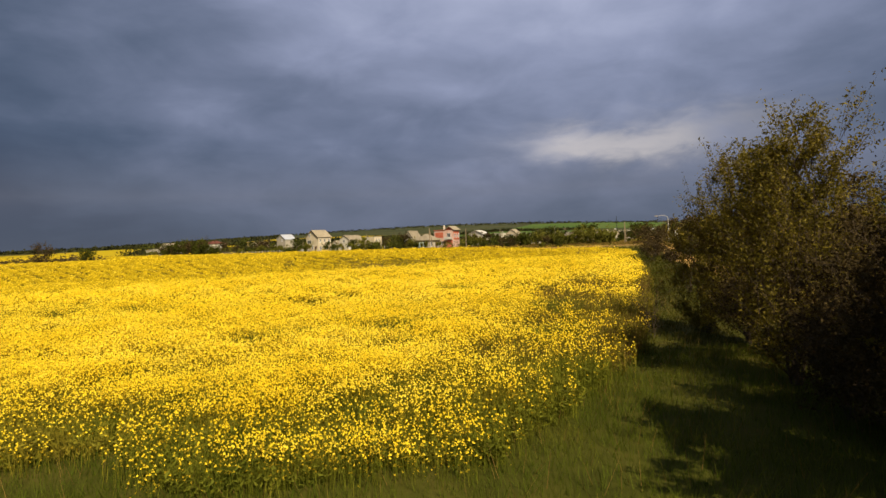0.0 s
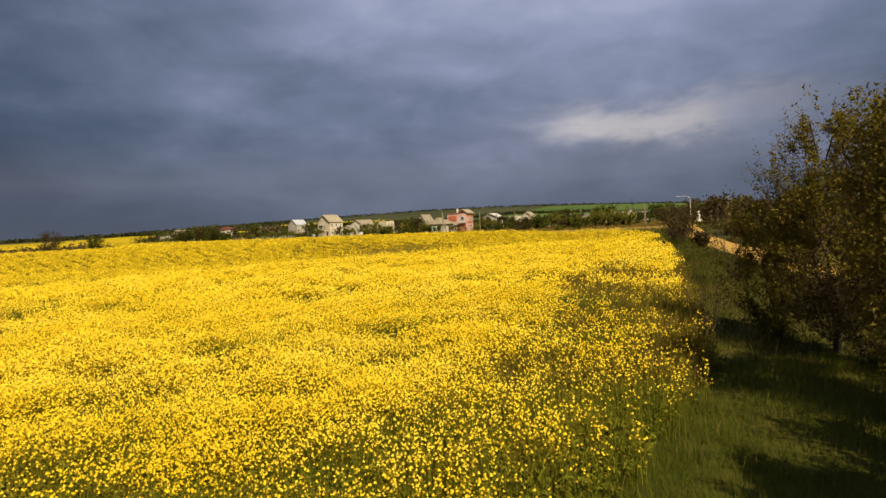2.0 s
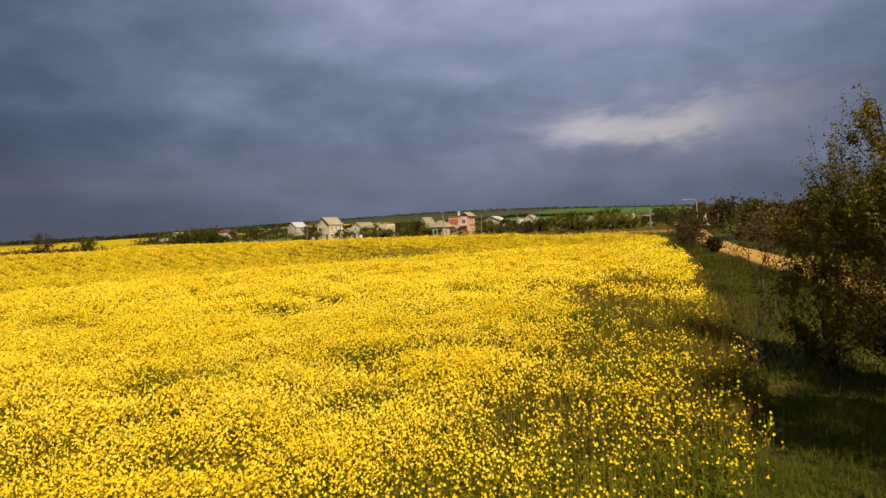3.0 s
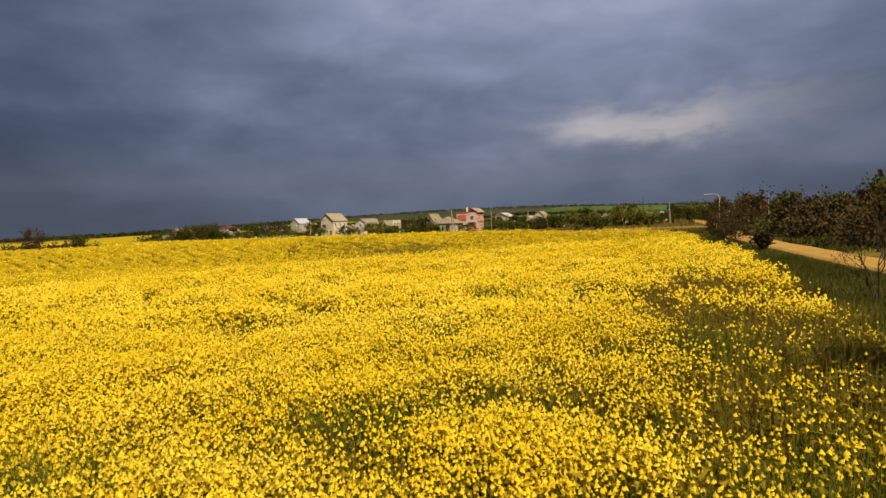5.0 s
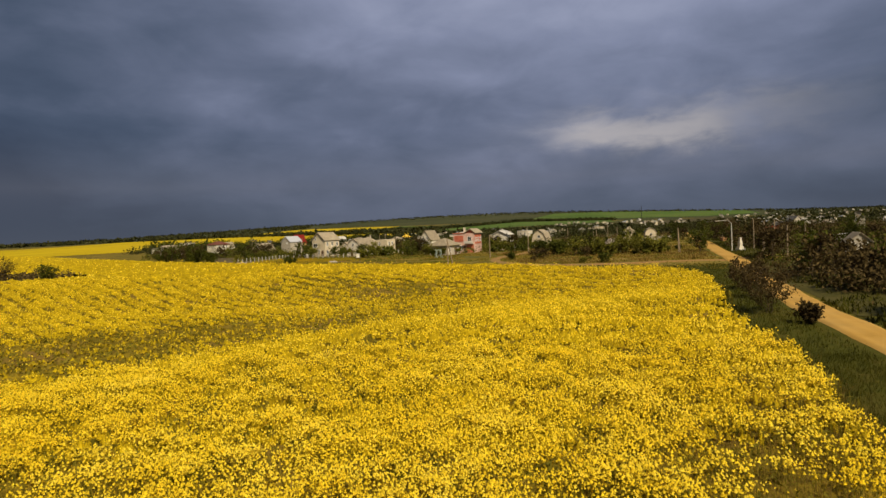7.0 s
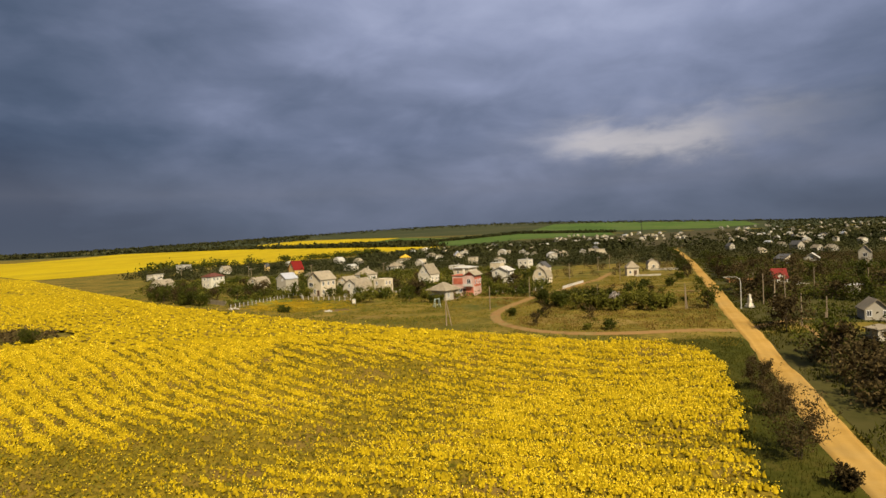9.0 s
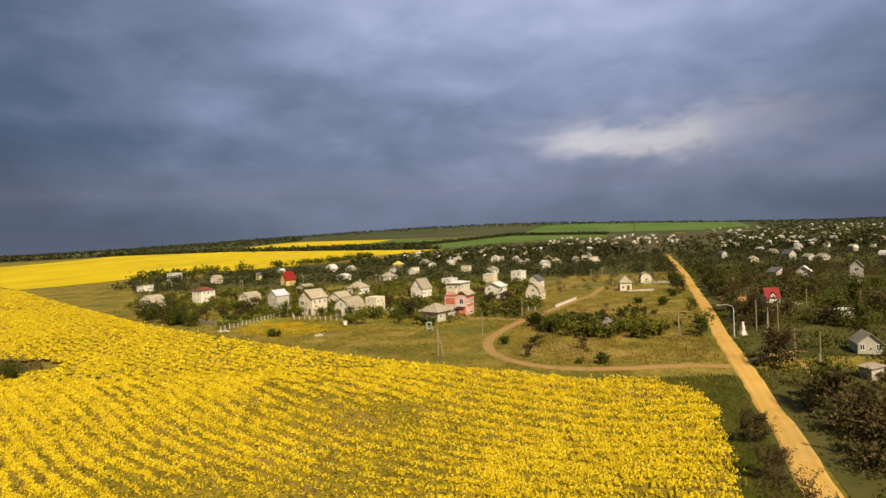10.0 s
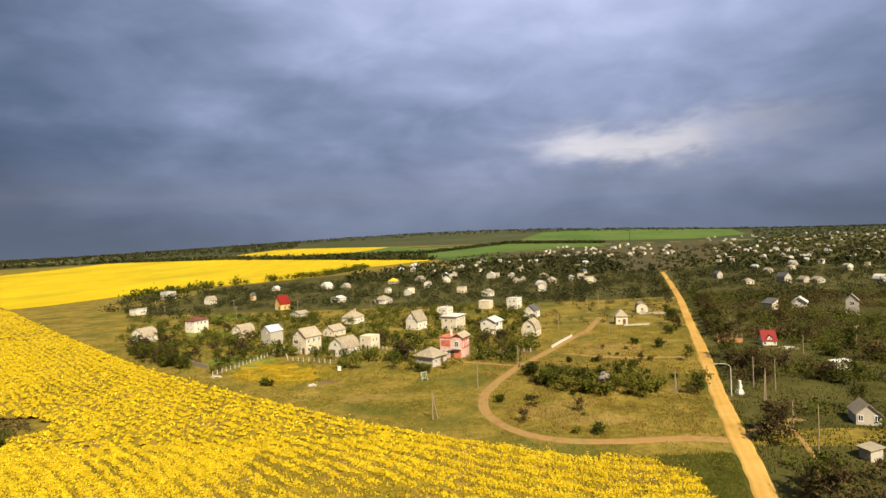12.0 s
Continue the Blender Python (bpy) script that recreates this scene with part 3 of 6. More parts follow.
strip("dirt_track", [(22.2, 186), (11.8, 191.4), (-2.7, 199)], 1.6, M["track"], 0.08, "narrow dirt track to the houses", "track")
strip("dirt_track", [(37.5, 200), (45.8, 193.5), (56, 190.5), (70, 189)], 1.6, M["track"], 0.08, "narrow pale track across the meadow", "track")
strip("dirt_track", [(51, 127), (58.8, 132.4), (66, 134.8)], 2.2, M["track"], 0.08, "short dirt track leaving the road", "track")
strip("dirt_track", [(62, 133.5), (60.5, 126), (57.4, 116.8)], 0.9, M["track"], 0.08, "faint footpath in the grass", "path")


def patch(name, low, high, mat, lift, label, category, nu=40, nv=14, side=0.0):
    """A field between two draped edge lines."""
    low, high = np.array(low, float), np.array(high, float)

    def along(p, n):
        s = np.concatenate([[0], np.cumsum(np.hypot(*np.diff(p, axis=0).T))])
        q = np.linspace(0, s[-1], n)
        return np.stack([np.interp(q, s, p[:, 0]), np.interp(q, s, p[:, 1])], 1)
    a, b = along(low, nu), along(high, nu)
    t = np.linspace(0, 1, nv)[:, None, None]
    Pxy = a[None] * (1 - t) + b[None] * t
    z = ground(Pxy[..., 0], Pxy[..., 1]) + lift
    z[0] -= lift * side
    V = np.concatenate([Pxy, z[..., None]], -1).reshape(-1, 3)
    i = (np.arange(nv - 1)[:, None] * nu + np.arange(nu - 1)[None, :])
    F4 = np.stack([i, i + 1, i + nu + 1, i + nu], -1).reshape(-1, 4)
    return tagged(new(name, mesh_from(name, V, F4, mat, smooth=True)), label, category, kind="structure")


patch("far_rape_field", [(-1500, 420), (-420, 535), (-283, 404), (-264, 472), (-251, 554), (-199, 582), (-144, 681), (-117, 852), (-22, 1018)], [(-1900, 800), (-1300, 1000), (-800, 1045), (-900, 1540), (-530, 1420), (-207, 1165), (-22, 1022)], M["farcrop"], 0.9, "wide blooming yellow rapeseed field beyond the village", "field", 60, 24, 0.8)
patch("far_rape_field", [(-614, 1700), (-450, 1500), (-298, 1370), (-200, 1560), (-157, 1720)], [(-614, 1702), (-560, 2012), (-400, 1900), (-260, 1800), (-157, 1722)], M["farcrop"], 0.9, "distant strip of yellow rapeseed", "field", 30, 10)
patch("wheat_field", [(-298, 1365), (-240, 1275), (8, 1057), (143, 1250), (371, 1325)], [(-150, 1715), (-34, 1544), (100, 1590), (186, 1617), (401, 1480)], M["greencrop"], 0.5, "distant green field of young wheat", "field", 40, 14)
patch("wheat_field", [(8, 1040), (69, 822), (99, 1040)], [(10, 1052), (60, 1060), (97, 1050)], M["greencrop"], 0.5, "small green field behind the gardens", "field", 20, 8)
patch("wheat_field", [(240, 1800), (480, 1640), (700, 1600), (980, 1850)], [(438, 2500), (700, 2700), (1000, 2800), (1400, 2800)], M["greencrop"], 0.6, "green field on the hill", "field", 40, 16)
patch("fallow_field", [(70, 810), (150, 560), (205, 552), (290, 672), (400, 820), (560, 1050)], [(150, 1180), (300, 1240), (480, 1320), (700, 1480)], M["plough"], 0.3, "brown fallow land behind the village", "field", 30, 12)


patch("far_pasture", [(60, 720), (160, 580), (300, 690), (620, 1130), (1000, 1560), (1900, 1560)], [(-160, 1730), (190, 1660), (420, 1700), (1100, 1950), (1900, 2000), (3600, 2100)], M["pasture"], 0.04, "dark fallow land between the gardens and the hills", "field", 60, 30)
# two dark garden sheets paint the cloud shade over the paler land
patch("far_gardens", [(33.5, 72), (61, 150), (97.5, 247), (125.5, 322), (162.5, 428), (198.5, 534), (283, 660), (338, 735), (520, 1000), (900, 1500)], [(120, 72), (220, 150), (330, 247), (420, 322), (530, 428), (640, 534), (800, 660), (900, 735), (1300, 1000), (1700, 1500)], M["gardens"], 0.06, "weedy garden ground along the road, darkened for cloud shade", "garden", 160, 40)
patch("far_gardens", [(-175, 345), (-60, 338), (60, 335), (127, 338)], [(-205, 560), (-60, 780), (60, 800), (193, 530)], M["gardens"], 0.06, "weedy garden ground behind the village, darkened for cloud shade", "garden", 60, 60)
patch("far_pasture", [(-3200, 900), (-1950, 850), (-900, 1560), (-620, 1720), (-530, 2030), (-150, 1740), (190, 1640), (420, 1500), (1500, 1550), (3600, 1700)], [(-3900, 3000), (-3200, 3600), (-2000, 4000), (-1000, 4200), (0, 4300), (1000, 4250), (2000, 4000), (3000, 3700), (3800, 3200), (4100, 2400)], M["pasture"], 0.25, "dark far pasture and fallow land up to the horizon", "field", 70, 30)


def blob_sheet(name, cx, cy, rx, ry, mat, lift, label, category, turn=0.0, seed=0):
    """A low patch of other growth with an uneven rim, draped on the ground."""
    n, rings = 48, 8
    V = [(cx, cy, gz(cx, cy) + lift)]
    for k in range(1, rings + 1):
        for i in range(n):
            a = 2 * math.pi * i / n
            q = k / rings * (1 + 0.5 * (float(wave(math.cos(a) * 3 + seed * 9, math.sin(a) * 3 + seed, 1.0)) - 0.5))
            x, y = rx * q * math.cos(a), ry * q * math.sin(a)
            x, y = x * math.cos(turn) - y * math.sin(turn) + cx, x * math.sin(turn) + y * math.cos(turn) + cy
            V.append((x, y, gz(x, y) + lift * (1 - 0.7 * (k == rings))))
    T3 = [(0, 1 + i, 1 + (i + 1) % n) for i in range(n)]
    for k in range(rings - 1):
        for i in range(n):
            a, b = 1 + k * n + i, 1 + k * n + (i + 1) % n
            T3 += [(a, a + n, b + n), (a, b + n, b)]
    return tagged(new(name, mesh_from(name, V, T3, mat, smooth=True)), label, category, kind="structure")


blob_sheet("meadow", -44, 189, 15, 8, M["yellow_green"], 0.03, "yellow-green flowering grass before the garden fence", "meadow", turn=-0.75, seed=4)
blob_sheet("lawn", -60, 206, 14, 7, M["lawn"], 0.026, "fresh green garden grass behind the fence", "grass", turn=-0.6, seed=14)
blob_sheet("lawn", -50, 229, 10, 5, M["lawn"], 0.026, "fresh green grass between the houses", "grass", turn=-0.4, seed=15)
blob_sheet("lawn", -92, 268, 15, 9, M["lawn"], 0.026, "green grass plot between the gardens", "grass", turn=-0.3, seed=16)
blob_sheet("lawn", -110, 320, 16, 10, M["lawn"], 0.026, "wide green grass plot behind the first houses", "grass", turn=-0.3, seed=17)
blob_sheet("soil_patch", 22, 205, 7, 4.5, M["bare"], 0.03, "dug brown garden soil beside the track", "soil", turn=-0.3, seed=6)
blob_sheet("soil_patch", -13, 219, 6, 3.5, M["dry"], 0.03, "dry tan garden plot between houses", "soil", turn=-0.4, seed=7)
blob_sheet("dry_grass", -17, 160, 5, 3.2, M["dry"], 0.024, "patch of dry brownish grass on the meadow", "meadow", turn=0.3, seed=8)
blob_sheet("dry_grass", 24, 147, 9, 5, M["dry"], 0.024, "brownish dry grass inside the bend of the track", "meadow", turn=0.5, seed=9)
blob_sheet("dry_grass", 30, 139, 7, 3.5, M["dry"], 0.024, "patch of dry brownish grass beside the track", "meadow", turn=0.1, seed=10)
blob_sheet("dry_grass", 52, 205, 12, 9, M["dry"], 0.024, "wide patch of dry brownish grass beside the road", "meadow", turn=0.9, seed=11)
blob_sheet("dry_grass", -29, 176, 4, 2.2, M["bare"], 0.024, "bare brownish ground beside the rubble", "meadow", turn=0.2, seed=12)

# ---- houses ----
_cache = {}


def window_mesh(w, h):
    key = ("win", round(w, 2), round(h, 2))
    if key not in _cache:
        t = 0.09
        xs_, zs_ = (-w / 2, -w / 2 + t, -0.035, 0.035, w / 2 - t, w / 2), (-0.06, t, h - t, h)
        cells = [(i, j) for i in range(5) for j in range(3) if not (j == 1 and i in (1, 3))]
        bm = bmesh.new()
        grid = {(i, j, k): bm.verts.new((x_, y_, z_)) for i, x_ in enumerate(xs_) for j, z_ in enumerate(zs_) for k, y_ in enumerate((-0.07, 0.04))}
        for i, j in cells:
            ring = ((i, j), (i + 1, j), (i + 1, j + 1), (i, j + 1))
            bm.faces.new([grid[(*c, 0)] for c in ring])
            bm.faces.new([grid[(*c, 1)] for c in ring[::-1]])
            for (p, q), (di, dj) in zip(zip(ring, ring[1:] + ring[:1]), ((0, -1), (1, 0), (0, 1), (-1, 0))):
                if (i + di, j + dj) not in cells:
                    bm.faces.new((grid[(*q, 0)], grid[(*p, 0)], grid[(*p, 1)], grid[(*q, 1)]))
        me = bpy.data.meshes.new("window")
        bm.to_mesh(me)
        bm.free()
        me.materials.append(M["frame_w"])
        pm = bpy.data.meshes.new("pane")
        bm = boxes((-w / 2 + t, w / 2 - t, -0.025, 0.03, t, h - t))
        bm.to_mesh(pm)
        bm.free()
        pm.materials.append(M["pane"])
        _cache[key] = (me, pm)
    return _cache[key]


def add_window(owner, m, w, h):
    me, pm = _cache.get(("win", round(w, 2), round(h, 2))) or window_mesh(w, h)
    win = new("window", me)
    win.parent, win.matrix_basis = owner, m
    pane = new("pane", pm)
    pane.parent = win
    return win


def add_door(owner, m, w=0.9, h=2.0):
    key = ("door", round(w, 2))
    if key not in _cache:
        bm = boxes((-w / 2, w / 2, -0.05, 0.04, 0, h), (-w / 2 - 0.08, -w / 2, -0.07, 0.04, 0, h + 0.08), (w / 2, w / 2 + 0.08, -0.07, 0.04, 0, h + 0.08), (-w / 2, w / 2, -0.07, 0.04, h, h + 0.08), (w / 2 - 0.16, w / 2 - 0.10, -0.10, -0.05, 0.95, 1.1))
        me = bpy.data.meshes.new("door")
        bm.to_mesh(me)
        bm.free()
        me.materials.append(M["door"])
        _cache[key] = me
    d = new("door", _cache[key])
    d.parent, d.matrix_basis = owner, m
    return d


def prism(profile, y0, y1, bm=None):
    """Extrudes a profile of (x, z) from y0 to y1."""
    bm = bm or bmesh.new()
    a = [bm.verts.new((x, y0, z)) for x, z in profile]
    b = [bm.verts.new((x, y1, z)) for x, z in profile]
    n = len(profile)
    bm.faces.new(a)
    bm.faces.new(b[::-1])
    for i in range(n):
        j = (i + 1) % n
        bm.faces.new((a[j], a[i], b[i], b[j]))
    return bm


def house(x, y, turn, w, d, eave, rise, roof, wall, cover, label, front=(), side=(), door=None, chimney=False, over=0.3, group="houses of the village"):
    """A house with its gable (or front) towards local -y and its ridge along y. front, side: windows as (along, sill, width, height)."""
    h = thing("house", x, y, gz(x, y), turn, label, "house", group)
    hw, hd = w / 2, d / 2
    if roof == "gable":
        top = [(-hw, eave), (0, eave + rise), (hw, eave)]
    elif roof == "gambrel":
        top = [(-hw, eave), (-hw * 0.70, eave + rise * 0.60), (0, eave + rise), (hw * 0.70, eave + rise * 0.60), (hw, eave)]
    else:
        top = [(-hw, eave), (hw, eave)]
    part("wall", prism([(-hw, -0.4)] + top[:1] + top[1:-1] + top[-1:] + [(hw, -0.4)], -hd, hd), M[wall], h)
    bm = bmesh.new()
    th = 0.14
    if roof in ("gable", "gambrel"):
        n = len(top)
        outer = []
        for i, (px, pz) in enumerate(top):
            if i in (0, n - 1):
                qx, qz = top[1] if i == 0 else top[n - 2]
                L = math.hypot(px - qx, pz - qz)
                px, pz = px + (px - qx) / L * over, pz + (pz - qz) / L * over
            outer.append((px, pz + 0.02))
        prism(outer + [(px, pz + th) for px, pz in outer[::-1]], -hd - over, hd + over, bm)
        bmesh.ops.recalc_face_normals(bm, faces=bm.faces[:])
    elif roof == "hip":
        o, z0 = over, eave + 0.01
        ridge = max(0.3, hd - hw * 0.8)
        base = [bm.verts.new(p) for p in ((-hw - o, -hd - o, z0 - 0.1), (hw + o, -hd - o, z0 - 0.1), (hw + o, hd + o, z0 - 0.1), (-hw - o, hd + o, z0 - 0.1))]
        lip = [bm.verts.new((v.co.x, v.co.y, z0 + 0.04)) for v in base]
        r0, r1 = bm.verts.new((0, -ridge, eave + rise)), bm.verts.new((0, ridge, eave + rise))
        bm.faces.new(base[::-1])
        for i in range(4):
            j = (i + 1) % 4
            bm.faces.new((base[i], base[j], lip[j], lip[i]))
        bm.faces.new((lip[0], lip[1], r0))
        bm.faces.new((lip[1], lip[2], r1, r0))
        bm.faces.new((lip[2], lip[3], r1))
        bm.faces.new((lip[3], lip[0], r0, r1))
    elif roof == "shed":
        prism([(-hw - over, eave + 0.02), (hw + over, eave + rise), (hw + over, eave + rise + th), (-hw - over, eave + 0.02 + th)], -hd - over, hd + over, bm)
        bmesh.ops.recalc_face_normals(bm, faces=bm.faces[:])
    else:
        box(bm, -hw - over, hw + over, -hd - over, hd + over, eave + 0.004, eave + 0.2)
    part("roof", bm, M[cover], h)
    if roof == "shed":
        part("wall", prism([(-hw, eave + 0.004), (hw, eave + rise - 0.02), (hw, eave + 0.004)], -hd, hd), M[wall], h)
    for a, s, ww, wh in front:
        add_window(h, pose(a, -hd, s), ww, wh)
    for a, s, ww, wh in side:
        add_window(h, pose(hw, a, s, 0, 0, 90), ww, wh)
    if door:
        add_door(h, pose(door[1], -hd, 0) if door[0] == "front" else pose(hw, door[1], 0, 0, 0, 90))
    if chimney:
        part("chimney", boxes((hw * 0.3, hw * 0.3 + 0.5, -0.25, 0.25, eave + rise * 0.2, eave + rise + 0.7), (hw * 0.3 - 0.06, hw * 0.3 + 0.56, -0.31, 0.31, eave + rise + 0.702, eave + rise + 0.8)), M["block"], h)
    return h


A = -30
W2 = lambda z: ((-1.2, z, 0.9, 1.2), (1.2, z, 0.9, 1.2))
# front row of the village
house(-114.5, 252, -25, 6.4, 6.6, 2.6, 3.0, "gambrel", "white", "slate", "white summer house with a rounded pale roof and open porch", W2(0.9) + ((0, 3.2, 1.0, 1.0),), ((-1.5, 0.9, 1.0, 1.2),))
house(-170, 350, A, 6.5, 6.0, 3.2, 0.6, "shed", "white", "tin", "unfinished pale block house with a flat roof", W2(0.9), ((0, 0.9, 1.0, 1.2),))
house(-199.7, 446, A, 8.0, 7.0, 5.6, 0.3, "flat", "white", "tin", "bare white two-storey box house with empty windows", W2(0.9) + W2(3.5), ((-1.5, 3.5, 1.0, 1.2), (1.5, 3.5, 1.0, 1.2), (0, 0.9, 1.0, 1.2)))
house(-149, 398, A, 5.4, 5.4, 2.2, 3.0, "gambrel", "white", "slate", "small white house with a rounded grey roof", ((0, 2.8, 1.0, 1.0), (-1.2, 0.8, 0.9, 1.1)), ())
house(-104.4, 275.5, A, 6.0, 7.0, 5.0, 1.5, "hip", "white", "rust", "white two-storey house with a rust-brown hipped roof", W2(0.9) + W2(3.4), ((-1.8, 3.4, 0.9, 1.2), (0, 3.4, 0.9, 1.2), (1.8, 3.4, 0.9, 1.2), (-1.5, 0.9, 0.9, 1.2)), ("side", 1.6))
house(-77.7, 256.5, A, 5.6, 6.6, 2.2, 2.7, "gambrel", "cream", "slate", "cream house with a rounded beige roof", ((-1.2, 0.9, 0.9, 1.2), (0.2, 3.0, 0.9, 0.9)), ((-1.5, 0.7, 0.9, 1.1),))
house(-59.3, 233.5, -32, 4.8, 5.6, 5.3, 1.9, "gable", "block", "metal", "tall pale block house with a shining metal gable roof", ((0.6, 4.6, 0.5, 0.8),), (), ("side", 0.6), over=0.25)
house(-43.1, 218, -34, 6.2, 6.6, 5.6, 2.5, "gable", "cream", "slate", "cream two-storey house with a grey gable roof", ((-1.3, 5.6, 0.8, 1.1), (0.2, 0.9, 0.9, 1.6), (-1.5, 3.2, 2.0, 1.3)), ((-2.2, 3.6, 0.9, 1.3), (0, 3.6, 0.9, 1.3), (2.2, 3.6, 0.9, 1.3), (-2.2, 0.9, 0.9, 1.3), (0.4, 0.9, 0.9, 1.3)), ("front", 1.8), over=0.4)
house(-88.5, 349, -40, 5.6, 6.0, 3.4, 4.6, "gable", "yellow", "red", "yellow house with a steep bright red roof", ((0, 4.6, 1.0, 1.2), (-1.3, 0.9, 0.9, 1.2)), ((0, 1.0, 1.0, 1.3),), ("front", 1.2), over=0.5)
house(-126.8, 413.5, A, 2.8, 2.8, 3.2, 2.0, "gable", "yellow", "dark", "narrow yellow garden house with a dark roof", ((0, 2.6, 0.8, 0.9),), ((0, 0.9, 0.8, 1.1),))
house(-69.1, 311, A, 6.5, 6.5, 2.0, 1.3, "gable", "block", "slate", "low ruined block house with a sagging grey roof", ((-1.5, 0.6, 0.9, 1.0), (1.2, 0.6, 0.9, 1.0)), ())
house(-91.5, 484, A, 6.8, 7.0, 2.4, 3.4, "gambrel", "white", "tin", "white house with a pale rounded roof", ((0, 3.0, 1.0, 1.0),), ())
house(-134.4, 492, A, 4.5, 4.5, 2.4, 1.3, "gable", "white", "tin", "small white garden shed with a pale roof", (), ())
house(-29.9, 212, -33, 6.2, 7.6, 2.3, 3.3, "gambrel", "white", "slate", "white house with a rounded grey roof and a row of windows", ((-0.2, 3.1, 0.9, 1.1), (1.6, 0.9, 0.9, 1.2)), ((-2.7, 0.7, 0.8, 1.2), (-1.3, 0.7, 0.8, 1.2), (0.1, 0.7, 0.8, 1.2), (1.5, 0.7, 0.8, 1.2), (2.8, 0.7, 0.8, 1.2)), ("front", -0.8), over=0.25)
house(-22.5, 218, A, 4.4, 4.8, 4.7, 0.3, "flat", "cream", "cream", "roofless sand-coloured block house with a reddish porch", ((-0.9, 3.0, 0.8, 1.1), (0.9, 0.9, 0.9, 1.2)), ((-1.2, 3.0, 0.8, 1.2), (0.6, 3.0, 0.8, 1.2)), ("front", -0.9), over=0.02)
house(-40.6, 251, A, 5.6, 6.8, 2.2, 1.9, "gable", "cream", "slate", "low cream house with a grey gable roof", W2(0.7) + ((0, 2.5, 0.7, 0.7),), ((-1.5, 0.7, 0.9, 1.1), (1.2, 0.7, 0.9, 1.1)))
house(-38.6, 284, A, 6.5, 7.4, 2.8, 2.8, "hip", "white", "slate", "white house with a grey hipped roof", W2(0.8), ((-2, 0.8, 0.9, 1.2), (0, 0.8, 0.9, 1.2), (2, 0.8, 0.9, 1.2)), chimney=True)
house(-9.2, 260, -33, 5.8, 6.6, 3.4, 3.9, "gable", "white", "slate", "white house with a steep grey gable roof and paired attic windows", ((-0.9, 3.7, 0.7, 1.2), (0.9, 3.7, 0.7, 1.2), (-0.9, 0.9, 0.8, 1.2)), ((-1.6, 1.0, 0.8, 1.2), (1.2, 1.0, 0.8, 1.2)), over=0.35)
house(-2, 192.5, -38, 6.4, 6.2, 2.8, 2.1, "hip", "block", "slate", "low grey-white block house with a broad pale roof", ((-1.5, 0.9, 0.9, 1.1),), ((-1.8, 0.9, 0.9, 1.2),), ("side", 1.0), over=0.55)
house(5.6, 254.5, -28, 6.4, 8.0, 5.6, 0.7, "hip", "cream", "tin", "cream two-storey house with a flat white roof", W2(3.4) + W2(0.8), ((-2.4, 3.4, 1.0, 1.3), (0, 3.4, 1.0, 1.3), (2.2, 3.4, 1.0, 1.3), (-2.2, 0.8, 1.0, 1.3)), over=0.5)
house(2.4, 288.5, A, 5.2, 5.6, 4.8, 0.3, "flat", "white", "tin", "white block house with a parapet", W2(3.0), ((-1, 3.0, 0.8, 1.2), (1, 3.0, 0.8, 1.2)), chimney=True, over=0.05)
house(19.4, 241.5, -28, 6.0, 6.4, 4.7, 1.4, "gable", "white", "tin", "white two-storey house with a low pale roof and dark balcony", ((-1.6, 0.9, 1.0, 1.2), (1.3, 0.9, 1.0, 1.2), (-1.4, 3.3, 0.9, 1.2)), ((-1.8, 3.0, 2.0, 1.6), (1.6, 3.0, 0.9, 1.3), (-1.8, 0.8, 0.9, 1.3), (1.0, 0.8, 0.9, 1.3)), over=0.45)
house(23.1, 318, A, 5.6, 5.0, 4.0, 0.3, "flat", "cream", "tin", "plain cream box house", ((-1.2, 0.9, 0.8, 1.1),), (), over=0.1)
house(28.9, 381, A, 6.2, 6.0, 2.8, 1.5, "gable", "white", "slate", "white house with a low grey roof", W2(0.9), ((0, 0.9, 1.0, 1.2),))
house(-62.8, 379, A, 7.0, 6.4, 2.6, 1.2, "gable", "white", "tin", "long low white house", W2(0.9), ())
house(-33.4, 362, A, 7.4, 7.6, 2.4, 2.3, "hip", "white", "slate", "low white house with a pale hipped roof", W2(0.8), ((0, 0.8, 1.0, 1.2),))
house(-41.1, 519, A, 7.0, 7.0, 2.4, 2.6, "hip", "cream", "amber", "house with a bright amber roof", W2(0.8), ())
house(32.9, 234, -27, 5.4, 5.8, 2.4, 3.5, "gambrel", "cream", "slate", "cream house with a rounded beige roof and a round attic window", ((0, 2.9, 1.1, 1.1), (-1.4, 0.8, 0.8, 1.1), (1.3, 0.8, 0.8, 1.1)), ((0.5, 0.8, 0.9, 1.1),), over=0.3)
house(36.9, 314, A, 5.6, 6.0, 5.2, 0.3, "flat", "white", "tin", "white two-storey box house", W2(0.8) + W2(3.2), ((-1.6, 3.2, 0.8, 1.2), (0, 3.2, 0.8, 1.2), (1.6, 3.2, 0.8, 1.2), (0, 0.8, 0.9, 1.2)), chimney=True, over=0.15)
house(40.5, 281.5, A, 5.4, 6.0, 3.0, 2.3, "gable", "white", "dark", "white house with a dark roof", ((0, 2.9, 0.8, 0.8), (-1.2, 0.8, 0.9, 1.2)), ((-1.2, 0.8, 0.9, 1.2), (1.3, 0.8, 0.9, 1.2)))
house(70.6, 252.5, -8, 4.4, 5.0, 3.2, 2.6, "hip", "cream", "slate", "small cream house with a high beige roof", ((-1.0, 0.8, 0.8, 1.2),), ((0, 0.8, 0.8, 1.2),), ("front", 0.9), over=0.35)
